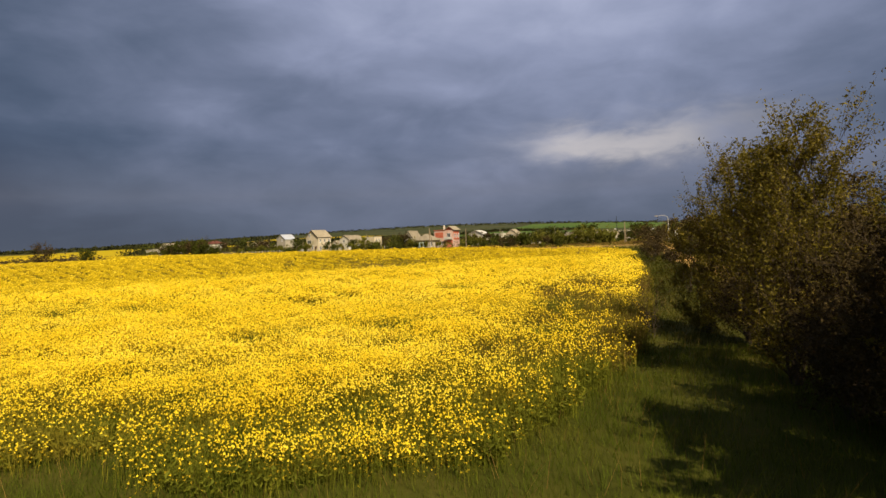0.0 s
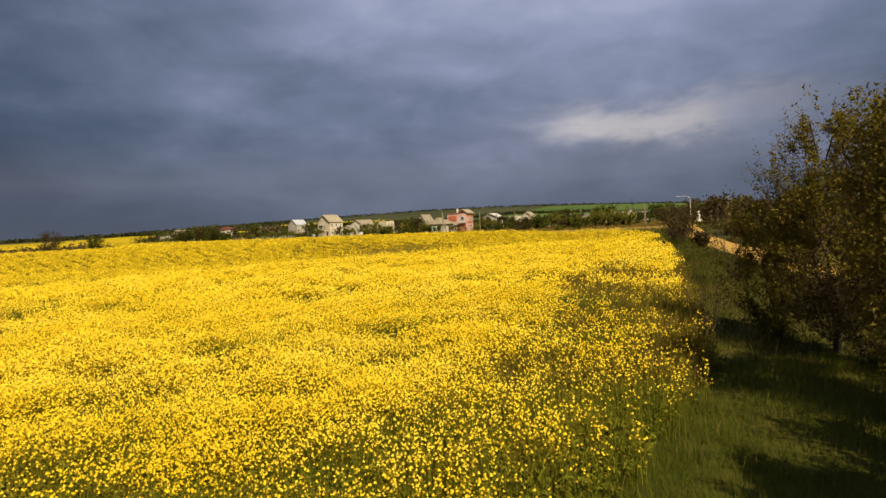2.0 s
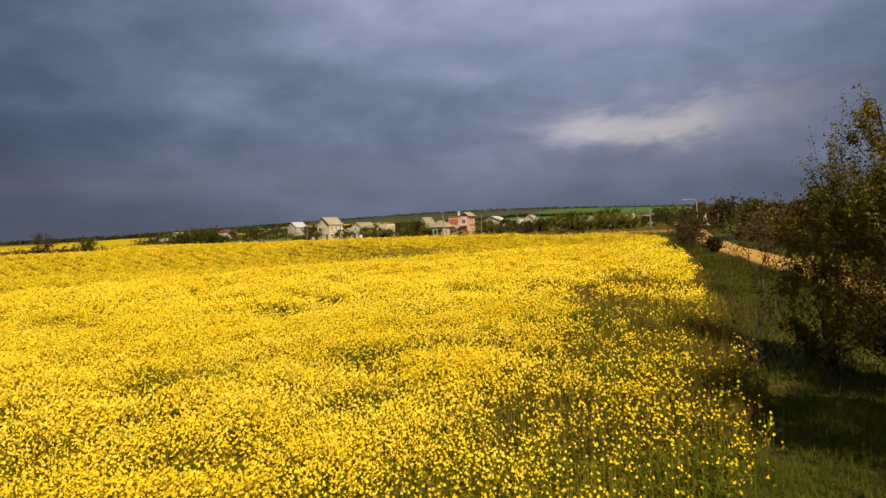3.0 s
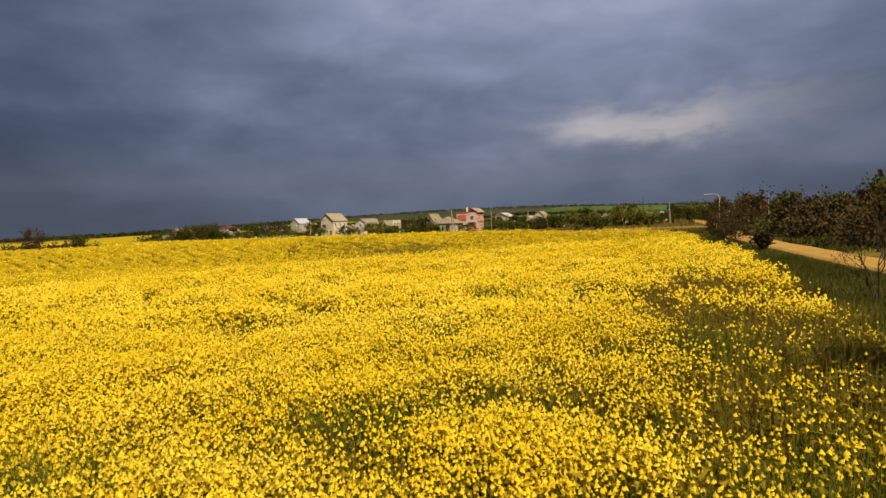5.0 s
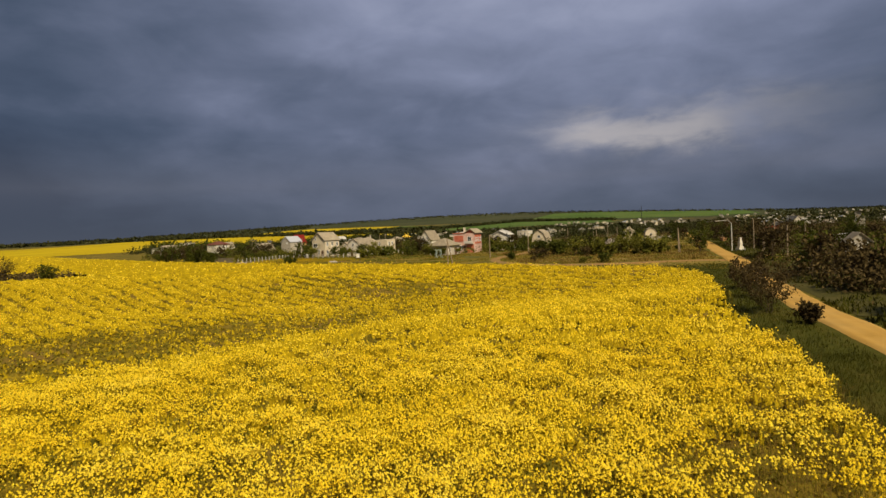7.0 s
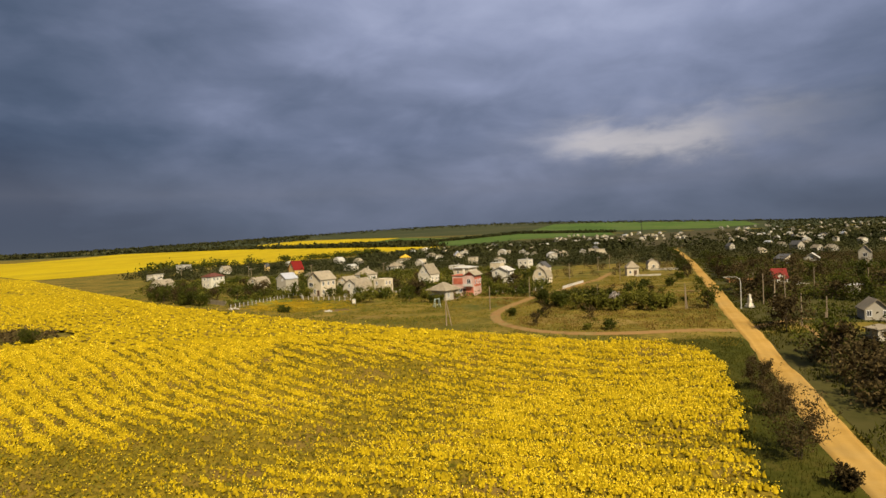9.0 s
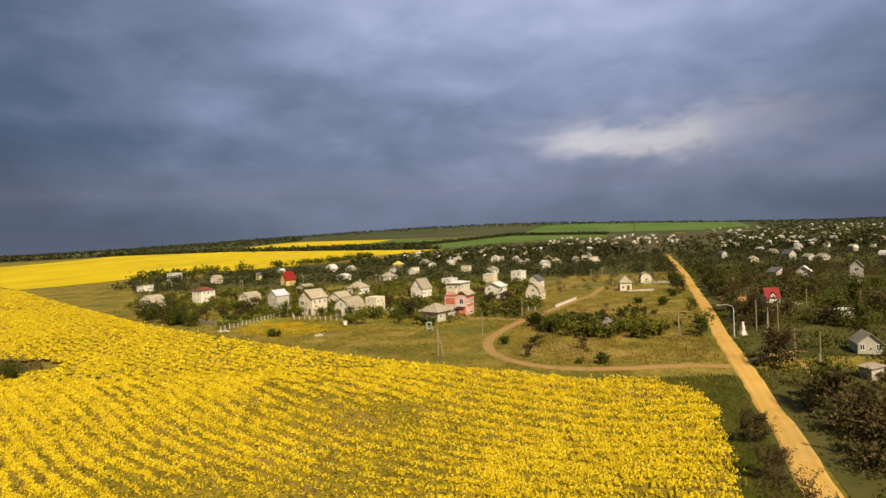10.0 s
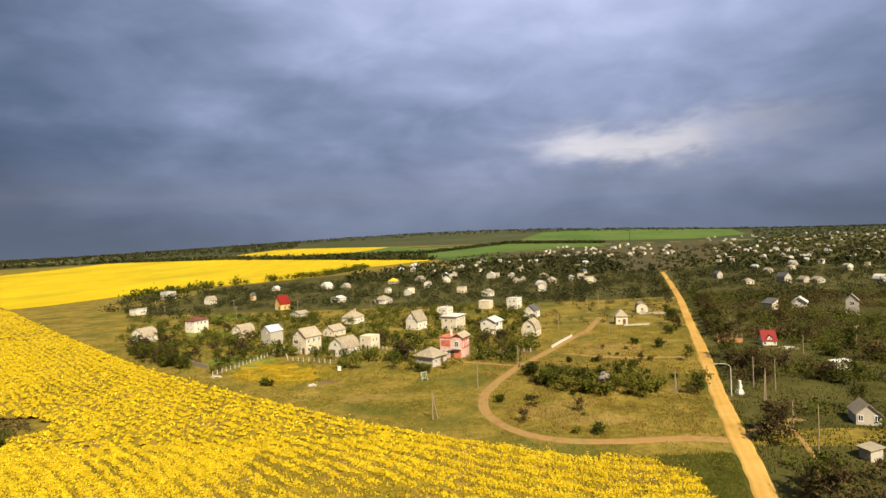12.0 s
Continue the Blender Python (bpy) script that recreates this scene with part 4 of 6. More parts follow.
house(89.5, 283.5, -10, 4.8, 5.2, 2.4, 2.1, "gambrel", "cream", "slate", "cream house with a rounded beige roof", ((0, 0.9, 1.0, 1.2),), ())
_red = house(98.6, 202, -100, 3.9, 3.8, 1.5, 2.7, "gable", "white", "red", "white garden house with a steep bright red roof", ((0, 1.9, 0.8, 1.0),), ((-1.3, 0.3, 0.7, 0.9), (1.3, 0.3, 0.7, 0.9)), over=0.3)
bm = prism([(-0.7, 1.2), (-0.7, 2.2), (0, 3.0), (0.7, 2.2), (0.7, 1.2)], -1.9, -0.5)
bm.transform(Matrix.Rotation(radians(90), 4, "Z"))
part("dormer", bm, M["white"], _red, "white dormer with a pointed top")
bm = prism([(-0.9, 2.05), (0, 3.08), (0.9, 2.05), (0.9, 2.17), (0, 3.2), (-0.9, 2.17)], -2.1, -0.3)
bm.transform(Matrix.Rotation(radians(90), 4, "Z"))
part("dormer_roof", bm, M["red"], _red)
add_window(_red, pose(1.9, 0, 1.4, 0, 0, 90), 0.7, 0.9)
house(156.9, 279, -35, 5.4, 6.0, 2.6, 2.0, "gable", "white", "tin", "white house with a pale gable roof and round window", ((0, 2.5, 0.8, 0.8), (-1.2, 0.6, 0.9, 1.2)), ((0, 0.6, 1.0, 1.2),), over=0.6)
house(141.7, 275, 25, 4.0, 4.6, 2.8, 2.0, "shed", "cream", "dark", "cream shed with a slanting dark roof", ((0, 0.8, 0.8, 1.0),), ())
house(160.7, 252.5, -35, 4.2, 5.0, 5.8, 2.3, "gable", "block", "slate", "tall grey block house with a bent roof", ((0.0, 4.0, 1.4, 1.3), (-0.9, 1.2, 0.8, 1.2)), ((0, 4.0, 0.9, 1.2), (1.2, 1.2, 0.9, 1.2)))
house(75.5, 132, -20, 3.7, 4.2, 1.9, 1.7, "gable", "block", "slate", "grey cottage with a slate roof and white pillars", ((-1.2, 0.7, 0.8, 1.1), (1.2, 0.7, 0.8, 1.1)), ())
house(97.5, 169.5, -6, 3.4, 2.4, 1.8, 0.4, "shed", "block", "tin", "low shed with a white sheet roof", (), ())
# grey wall and roof here paint the shade the shed stands in
house(66, 118, 10, 2.2, 2.0, 1.7, 0.4, "shed", "block", "slate", "small shed in the bushes, greyed for shade", (), ())


def pink_house():
    h = thing("house", 5.1, 202.6, gz(5.1, 202.6), -24, "salmon brick and pale pink two-storey house with a red loggia panel", "house", "houses of the village")
    part("wall", boxes((-3.6, 3.4, -3.0, 3.0, -0.4, 6.0)), M["pinkish"], h)
    part("gable_wall", prism([(0.4, 6.004), (2.0, 7.2), (3.4, 6.004)], -2.6, 3.0), M["brick"], h)
    part("roof", prism([(0.1, 6.0), (2.0, 7.25), (3.9, 5.95), (3.9, 6.1), (2.0, 7.42), (0.1, 6.15)], -3.3, 3.3), M["slate"], h)
    part("terrace_roof", boxes((-3.8, 0.09, -3.2, 3.2, 6.004, 6.16)), M["brick"], h)
    part("loggia_panel", boxes((-3.2, -0.2, -3.09, -3.004, 3.5, 5.3)), M["brick"], h, "red brick loggia panel")
    part("loggia_panel", boxes((0.9, 3.2, -3.09, -3.004, 0.0, 2.6)), M["brick"], h, "red brick panel")
    part("balcony", boxes((0.4, 3.2, -3.9, -3.01, 2.8, 2.95), (0.4, 3.2, -3.95, -3.88, 2.952, 3.7)), M["concrete"], h)
    part("chimney", boxes((-1.2, -0.7, -0.5, 0.0, 6.164, 7.8)), M["white"], h)
    part("side_panel", boxes((3.404, 3.48, -2.6, 2.6, 2.7, 5.7)), M["brick"], h)
    for a in (-1.9, 0.0, 1.9):
        add_window(h, pose(3.48, a, 3.4, 0, 0, 90), 0.9, 1.4)
    for a in (-2.6, -1.0):
        add_window(h, pose(a, -3.0, 0.9), 1.0, 1.4)
    add_window(h, pose(1.8, -3.0, 3.1), 1.3, 1.9)
    add_door(h, pose(0.3, -3.0, 0))


pink_house()

# the further gardens: small houses alike in build, seen as specks of wall and roof
_far = []
# several walls and roofs take greyer materials to stand for cloud shade
for i, (w, d, e, r, kind, wall, cover) in enumerate([(6.5, 7.5, 2.6, 2.4, "gable", "block", "slate"), (6.0, 6.5, 4.8, 1.6, "gable", "white", "slate"), (7.0, 7.0, 2.6, 3.2, "gambrel", "block", "tin"), (6.5, 6.5, 5.2, 0.3, "flat", "cream", "slate"), (6.0, 7.0, 2.6, 2.2, "hip", "cream", "slate"), (6.0, 7.0, 2.8, 2.4, "gable", "cream", "metal"), (5.6, 6.0, 4.6, 2.4, "gable", "block", "dark")]):
    _far.append(house([-18.8, 10.7, 44.7, 107.1, 84.8, 4.2, 216.4][i], [533, 554, 542, 442, 465, 514, 389][i], A + 8 * i, w, d, e, r, kind, wall, cover, ["far house with walls greyed for cloud shade and a grey gable roof", "white two-storey house with a roof greyed for cloud shade", "house with walls greyed for cloud shade and a pale rounded roof", "plain cream flat-roofed house", "cream house with a grey hipped roof", "cream house with a shining metal roof", "grey block house with a dark roof"][i], ((-1.4, 0.9, 1.0, 1.3), (1.4, 0.9, 1.0, 1.3)), ((0.4, 0.9, 1.2, 1.3),), group="distant garden houses"))


def far_house(k, x, y, turn, scale=1.0):
    copy_thing(_far[k], pose(x, y, gz(x, y), 0, 0, turn) @ Matrix.Diagonal((scale, scale, scale, 1)))


for k, x, y in ((1, -10, 462), (2, 24, 738), (0, -5, 637), (2, -35, 714), (0, -77, 489), (3, 14, 409), (1, 66, 400), (2, 102, 474), (3, 114, 494), (2, 62, 532), (4, 197, 395)):
    far_house(k, x, y, A + (x * 7) % 30, 0.82)
for k, x, y in ((0, 236, 386), (1, 322, 480), (2, 268, 377), (3, 315, 645), (1, 380, 789), (5, 274, 526), (0, 260, 482), (2, 328, 560), (6, 203, 447), (0, 231, 392)):
    far_house(k, x, y, -10 + (x * 7) % 40, 0.8)
_r = random.Random(5)
for i in range(250):
    # the slope of gardens on the right of the road and behind the village
    if i < 60 or i >= 170:
        y = 430 + 1300 * _r.random() if i < 60 else _r.uniform(620, 1750)
        x = y * _r.uniform(0.46, 0.86)
    elif i < 112:
        y = _r.uniform(400, 900)
        x = y * _r.uniform(-0.10, 0.26)
    else:
        y = _r.uniform(900, 1350)
        x = y * _r.uniform(0.16, 0.40)
    far_house(_r.randrange(7), x, y, _r.uniform(-60, 40), _r.uniform(0.55, 0.95))


# ---- poles, walls and fences ----
def utility_pole(x, y, height, label, strut=0.0, arm=True, mat="pole", turn=0.0):
    p = thing("utility_pole", x, y, gz(x, y), turn, label, "pole", "poles of the power line")
    V, F4 = tubes([[((0, 0, -0.6), 0.13), ((0, 0, height * 0.5), 0.115), ((0, 0, height), 0.09)]], 8)
    part("post", mesh_from("post", V, F4, M[mat]), None, p)
    if strut:
        V, F4 = tubes([[((strut, 0, -0.5), 0.12), ((strut * 0.1, 0, height * 0.86), 0.09)]], 8)
        part("strut", mesh_from("strut", V, F4, M[mat]), None, p)
    if arm:
        part("crossarm", boxes((-0.75, 0.75, -0.14, -0.09, height - 0.55, height - 0.43)), M[mat], p)
        for a in (-0.65, 0.65):
            V, F4 = tubes([[((a, -0.11, height - 0.43), 0.035), ((a, -0.11, height - 0.36), 0.05), ((a, -0.11, height - 0.24), 0.045), ((a, -0.11, height - 0.2), 0.02)]], 6)
            part("insulator", mesh_from("insulator", V, F4, M["glazed"]), None, p)
    return p


utility_pole(-0.6, 142.6, 5.6, "leaning grey wooden pole with a strut on the meadow", 1.1, turn=10, arm=False)
utility_pole(9.5, 164.5, 5.6, "grey wooden power pole on the meadow", turn=20, arm=False)
utility_pole(21.9, 187, 5.6, "grey wooden power pole beside the track", turn=20, arm=False)
utility_pole(34.2, 161.5, 5.4, "grey wooden power pole among bushes", turn=30, arm=False)
utility_pole(51, 153.2, 5.6, "grey wooden power pole near the road", 0.7, turn=40, arm=False)
utility_pole(66.7, 147, 6.4, "doubled wooden power pole in the gardens", -0.8, turn=35, arm=False)
utility_pole(72.7, 153.9, 6.6, "wooden power pole in the gardens", arm=False)
utility_pole(69.3, 156.2, 6.8, "wooden power pole in the gardens", arm=False)
utility_pole(60.3, 127.7, 5.6, "wooden power pole beside a footpath", arm=False)
utility_pole(54.8, 112.9, 5.8, "wooden power pole beside a footpath", arm=False)
utility_pole(63.6, 126.2, 5.2, "wooden power pole behind bushes", arm=False)
utility_pole(99.8, 187, 5.4, "wooden power pole between trees", arm=False)
utility_pole(116.4, 189.7, 7.0, "wooden power pole between trees")
utility_pole(98.1, 222.8, 6.0, "wooden power pole between trees", arm=False)
utility_pole(-27.5, 240, 6.4, "wooden power pole between houses", arm=False)
utility_pole(-56, 236, 6.4, "wooden power pole beside the tall house", arm=False)
utility_pole(60, 232, 6.0, "wooden power pole by the far track", arm=False)
utility_pole(45, 246, 6.0, "wooden power pole by the far track", arm=False)
utility_pole(75, 300, 6.5, "wooden power pole beyond the track")
utility_pole(66, 286, 6.5, "wooden power pole beyond the track")
for x, y in ((-145, 330), (-116, 350), (-75, 330), (-35, 320), (-100, 310)):
    utility_pole(x, y, 6.5, "thin wooden power pole in the gardens", turn=(x * 3) % 40)


def street_lamp(x, y, height, turn):
    p = thing("street_lamp", x, y, gz(x, y), turn, "tall pale street lamp with a curved arm over the road", "lamp")
    V, F4 = tubes([[((0, 0, -0.5), 0.12), ((0, 0, height * 0.5), 0.10), ((0, 0, height - 0.9), 0.08)]], 8)
    part("post", mesh_from("post", V, F4, M["concrete"]), None, p)
    bend = [((-1.3 * (1 - math.cos(a)), 0, height - 0.9 + 0.9 * math.sin(a)), 0.06) for a in np.linspace(0, math.pi / 2, 7)] + [((-2.6, 0, height - 0.02), 0.05)]
    V, F4 = tubes([bend], 6)
    part("arm", mesh_from("arm", V, F4, M["concrete"]), None, p)
    head = boxes((-3.3, -2.55, -0.13, 0.13, height - 0.12, height + 0.06), (-3.2, -2.62, -0.10, 0.10, height - 0.17, height - 0.122))
    part("lamp_head", head, M["block"], p)


street_lamp(61.5, 150.4, 6.8, -12)


def radio_mast():
    x, y = 407, 1257
    m = thing("radio_mast", x, y, gz(x, y), 0, "tall thin grey lattice mast on the hill", "mast")
    legs = [((-1.1, -1.1), (-0.25, -0.25)), ((1.1, -1.1), (0.25, -0.25)), ((1.1, 1.1), (0.25, 0.25)), ((-1.1, 1.1), (-0.25, 0.25))]
    for a, b in legs:
        V, F4 = tubes([[((*a, -0.5), 0.16), ((*b, 34), 0.12)]], 4)
        part("leg", mesh_from("leg", V, F4, M["wire"]), None, m)
    for i in range(11):
        z, k = 3 * i, 1 - i / 11 * 0.75
        V, F4 = tubes([[((-1.1 * k, -1.1 * k, z), 0.07), ((1.05 * k, -1.05 * k, z + 3), 0.07)], [((1.1 * k, -1.1 * k, z), 0.07), ((1.05 * k, 1.05 * k, z + 3), 0.07)]], 4)
        part("brace", mesh_from("brace", V, F4, M["wire"]), None, m)


radio_mast()


def garden_wall(pts, height, mat, label, cap=True):
    """A run of wall panels between posts."""
    x0, y0 = pts[0]
    f = thing("garden_wall", x0, y0, gz(x0, y0), 0, label, "wall")
    for (ax, ay), (bx, by) in zip(pts, pts[1:]):
        L = math.hypot(bx - ax, by - ay)
        n = max(1, round(L / 2.6))
        turn = math.degrees(math.atan2(by - ay, bx - ax))
        for i in range(n):
            px, py = ax + (bx - ax) * i / n, ay + (by - ay) * i / n
            key = ("panel", height, mat, round(L / n, 1))
            if key not in _cache:
                l = L / n
                bm = boxes((0.11, l - 0.01, -0.08, 0.08, -0.3, height), (-0.1, 0.1, -0.12, 0.12, -0.3, height + 0.12), (0.11, l - 0.01, -0.11, 0.11, height + 0.003, height + 0.07))
                me = bpy.data.meshes.new("panel")
                bm.to_mesh(me)
                bm.free()
                me.materials.append(M[mat])
                _cache[key] = me
            o = new("panel", _cache[key])
            o.parent = f
            o.matrix_basis = pose(px - x0, py - y0, gz(px, py) - gz(x0, y0), 0, 0, turn)


garden_wall([(35.3, 209), (40, 217.5), (46, 228)], 0.8, "concrete", "white concrete garden wall beside the track")
garden_wall([(70, 246.5), (80, 247.3)], 0.6, "block", "low white wall in front of the small house")
garden_wall([(86, 276), (99, 274.5)], 0.8, "block", "long low white wall by the road")
garden_wall([(-76, 205), (-67, 197)], 1.3, "oldpost", "weathered concrete wall at the field's edge")
garden_wall([(-108, 143), (-97, 139.5)], 0.9, "oldpost", "low pale concrete wall in the hollow")


def picket_fence(pts, label, gap=1.9, height=1.3):
    x0, y0 = pts[0]
    f = thing("fence", x0, y0, gz(x0, y0), 0, label, "fence")
    for (ax, ay), (bx, by) in zip(pts, pts[1:]):
        L = math.hypot(bx - ax, by - ay)
        n = max(1, round(L / gap))
        turn = math.degrees(math.atan2(by - ay, bx - ax))
        for i in range(n + 1):
            px, py = ax + (bx - ax) * i / n, ay + (by - ay) * i / n
            if "picket" not in _cache:
                V, F4 = tubes([[((0, 0, -0.4), 0.10), ((0, 0, 1.25), 0.085), ((0, 0, 1.35), 0.03)]], 6)
                _cache["picket"] = mesh_from("post", V, F4, M["concrete"])
            o = new("post", _cache["picket"])
            o.parent = f
            o.matrix_basis = pose(px - x0, py - y0, gz(px, py) - gz(x0, y0), _r.uniform(-4, 4), _r.uniform(-4, 4), 0)
        bm = boxes((0, L, -0.02, 0.02, 0.35, 0.43), (0, L, -0.02, 0.02, 0.9, 0.95))
        o = part("rail", bm, M["oldpost"], f)
        o.matrix_basis = pose(ax - x0, ay - y0, gz(ax, ay) - gz(x0, y0), 0, 0, turn)


picket_fence([(-62, 188), (-58.5, 198.5), (-55.4, 209), (-52.5, 224)], "garden fence of pale posts and thin rails")
picket_fence([(-52.5, 224), (-46, 205), (-30, 198)], "old garden fence of pale posts")
picket_fence([(-24, 222), (-14, 214), (-4, 208)], "garden fence of pale posts behind the meadow")
picket_fence([(12, 206), (28, 204)], "old garden fence of pale posts beside the track")


def unfinished_building():
    x, y = 90.5, 207
    b = thing("unfinished_building", x, y, gz(x, y), -15, "unfinished low orange block walls with bare upright posts", "building")
    part("wall", boxes((-4.0, 3.0, -0.15, 0.15, -0.3, 1.3)), M["orange_block"], b)
    part("wall", boxes((-4.0, -3.7, 0.16, 4.5, -0.3, 1.1)), M["orange_block"], b)
    for i in range(6):
        V, F4 = tubes([[((-4.0 + 1.4 * i, 0.5, -0.3), 0.09), ((-4.0 + 1.4 * i, 0.5, 2.6 + 0.2 * (i % 2)), 0.08)]], 6)
        part("post", mesh_from("post", V, F4, M["pole"]), None, b)


unfinished_building()


def rubble_heap(x, y, r, n, seed, label):
    g = random.Random(seed)
    h = thing("rubble_heap", x, y, gz(x, y), 0, label, "rubble")
    for i in range(n):
        a, q = g.uniform(0, 6.28), r * g.random() ** 0.6
        bm = bmesh.new()
        bmesh.ops.create_icosphere(bm, subdivisions=1, radius=g.uniform(0.14, 0.4))
        for v in bm.verts:
            v.co = Vector((v.co.x * g.uniform(0.7, 1.3), v.co.y * g.uniform(0.7, 1.3), v.co.z * g.uniform(0.5, 0.9)))
        o = part("stone", bm, M["block" if i % 3 else "concrete"], h)
        o.matrix_basis = pose(q * math.cos(a), q * math.sin(a), 0.06 + 0.25 * (1 - q / r), 0, 0, g.uniform(0, 360))


rubble_heap(-31, 173, 1.2, 14, 3, "small heap of pale rubble on the meadow")
rubble_heap(101, 195.5, 2.4, 22, 5, "pale boards and rubble in the yard below the red roof")
rubble_heap(-60.5, 186, 1.8, 16, 4, "heap of rubble and boards by the fence")


def road_shrine():
    x, y = 63.9, 151.6
    s = thing("roadside_monument", x, y, gz(x, y), 15, "white stepped roadside monument with a tall narrow top", "monument")
    part("base", boxes((-0.8, 0.8, -0.6, 0.6, -0.2, 0.5), (-0.6, 0.6, -0.45, 0.45, 0.502, 0.95)), M["white"], s)
    bm = bmesh.new()
    for z0, z1, a, b in ((0.952, 1.7, 0.3, 0.36), (1.7, 2.4, 0.36, 0.2), (2.4, 2.9, 0.2, 0.26)):
        q = [bm.verts.new((sx * a, sy * a, z0)) for sx, sy in ((-1, -1), (1, -1), (1, 1), (-1, 1))]
        p = [bm.verts.new((sx * b, sy * b, z1)) for sx, sy in ((-1, -1), (1, -1), (1, 1), (-1, 1))]
        for i in range(4):
            j = (i + 1) % 4
            bm.faces.new((q[i], q[j], p[j], p[i]))
        bm.faces.new(q[::-1])
        bm.faces.new(p)
    part("pillar", bm, M["white"], s)


road_shrine()

def garden_box(x, y, turn):
    """A white box on legs with a lid, beside the fence."""
    b = thing("beehive", x, y, gz(x, y), turn, "white wooden box hive on legs beside the fence", "beehive")
    part("body", boxes((-0.45, 0.45, -0.4, 0.4, 0.4, 1.45)), M["white"], b)
    part("lid", boxes((-0.52, 0.52, -0.47, 0.47, 1.454, 1.56)), M["tin"], b, "pale sheet lid")
    for sx in (-0.38, 0.38):
        for sy in (-0.33, 0.33):
            part("leg", boxes((sx - 0.04, sx + 0.04, sy - 0.04, sy + 0.04, -0.15, 0.398)), M["oldpost"], b)


def swing_frame(x, y, turn):
    """A pale painted frame of slanting legs under a bar, with a hanging seat."""
    f = thing("swing_frame", x, y, gz(x, y), turn, "pale green painted metal swing frame in the grass", "swing")
    for sx in (-0.8, 0.8):
        for sy in (-0.7, 0.7):
            V, F4 = tubes([[((sx, sy, -0.2), 0.07), ((sx * 0.8, 0, 2.1), 0.06)]], 6)
            part("leg", mesh_from("leg", V, F4, M["pale_green"]), None, f)
    V, F4 = tubes([[((-0.85, 0, 2.1), 0.07), ((0.85, 0, 2.1), 0.07)]], 6)
    part("bar", mesh_from("bar", V, F4, M["pale_green"]), None, f)
    part("seat", boxes((-0.4, 0.4, -0.2, 0.2, 0.55, 0.62), (-0.4, -0.36, -0.03, 0.03, 0.622, 2.05), (0.36, 0.4, -0.03, 0.03, 0.622, 2.05)), M["pale_green"], f)


garden_box(-27, 187, 20)
swing_frame(-3.4, 174, 25)

# ---- trees ----
def grow(seed, h, r, stems=1, limbs=9, twigs=5, per_twig=10, leaf=0.3, low=0.25, spread_up=0.6, wild=0.35, sides=5, aspect=0.55, thick=0.022, twiggy=True, rise=0.35):
    """Woody tubes and leaf centres of a tree of height h and crown radius r. low: where the crown begins. Returns two meshes' arrays."""
    g = np.random.default_rng(seed)
    paths, tips, twigs_at = [], [], []
    for s in range(stems):
        a0 = 2 * math.pi * (s + g.random() * 0.6) / stems
        lean = (0.0 if stems == 1 else 0.42 * r * (0.5 + 0.7 * g.random()))
        top = np.array([math.cos(a0) * lean, math.sin(a0) * lean, h * (0.86 + 0.1 * g.random()) * (1 if s == 0 else 0.72 + 0.24 * g.random())])
        root = np.array([math.cos(a0), math.sin(a0), 0]) * 0.04 * r * (stems > 1) + np.array([0, 0, -0.25])
        n = 7
        pts = [root + (top - root) * (i / n) + g.normal(size=3) * np.array([1, 1, 0.2]) * h * 0.014 * i ** 0.5 for i in range(n + 1)]
        R0 = thick * h / stems ** 0.4
        paths.append([(p, max(0.008 * h * 0.4, R0 * (1 - 0.85 * i / n))) for i, p in enumerate(pts)])
        for k in range(limbs):
            f = low + (0.97 - low) * (k + g.random()) / limbs
            i = min(int(f * n), n - 1)
            p0 = pts[i] + (pts[i + 1] - pts[i]) * (f * n - i)
            a = a0 * (stems > 1) + (g.random() - 0.5) * (3.6 if stems > 1 else 6.28) + k * 2.4 * (stems == 1)
            env = math.sin(math.pi * min(1, 0.28 + 0.72 * (f - low * 0.5)) ** 0.9) ** 0.6
            L = r * (0.55 + 0.55 * g.random()) * env * (0.75 if stems > 1 else 1)
            up = spread_up * (0.5 + 0.9 * g.random())
            d = np.array([math.cos(a), math.sin(a), up])
            q, lp = p0, [(p0, R0 * 0.42 * (1 - 0.6 * f))]
            for j in range(4):
                q = q + d * L / 4 + g.normal(size=3) * L * 0.06
                d = d + np.array([0, 0, 0.13])
                lp.append((q, R0 * 0.42 * (1 - 0.6 * f) * (1 - 0.22 * (j + 1))))
            paths.append(lp if twiggy else lp[::2])
            for m in range(twigs):
                j = g.integers(1, 4)
                b = lp[j][0] + (lp[j + 1][0] - lp[j][0]) * g.random()
                td = d / np.linalg.norm(d) + g.normal(size=3) * 0.65 + np.array([0, 0, rise])
                tl = L * (0.25 + 0.35 * g.random())
                e = b + td * tl
                if twiggy:
                    twigs_at.append([(b, R0 * 0.12), ((b + e) / 2 + g.normal(size=3) * tl * 0.06, R0 * 0.08), (e, R0 * 0.04)])
                u = g.random((per_twig, 1)) ** 0.7
                tips.append(b + (e - b) * (0.1 + 0.95 * u) + g.normal(size=(per_twig, 3)) * r * 0.045 * wild / 0.35)
    tips = np.concatenate(tips)
    tips[:, 2] = np.maximum(tips[:, 2], 0.12)
    V, F4 = tubes(paths, sides)
    if twigs_at:
        V2, F2 = tubes(twigs_at, 3)
        V, F4 = np.concatenate([V, V2]), np.concatenate([F4, F2 + len(V)])
    C, Q = cards(tips, leaf * (0.55 + 0.8 * g.random(len(tips))), g, aspect=aspect, corners=3)
    return (V, F4), (C, Q)


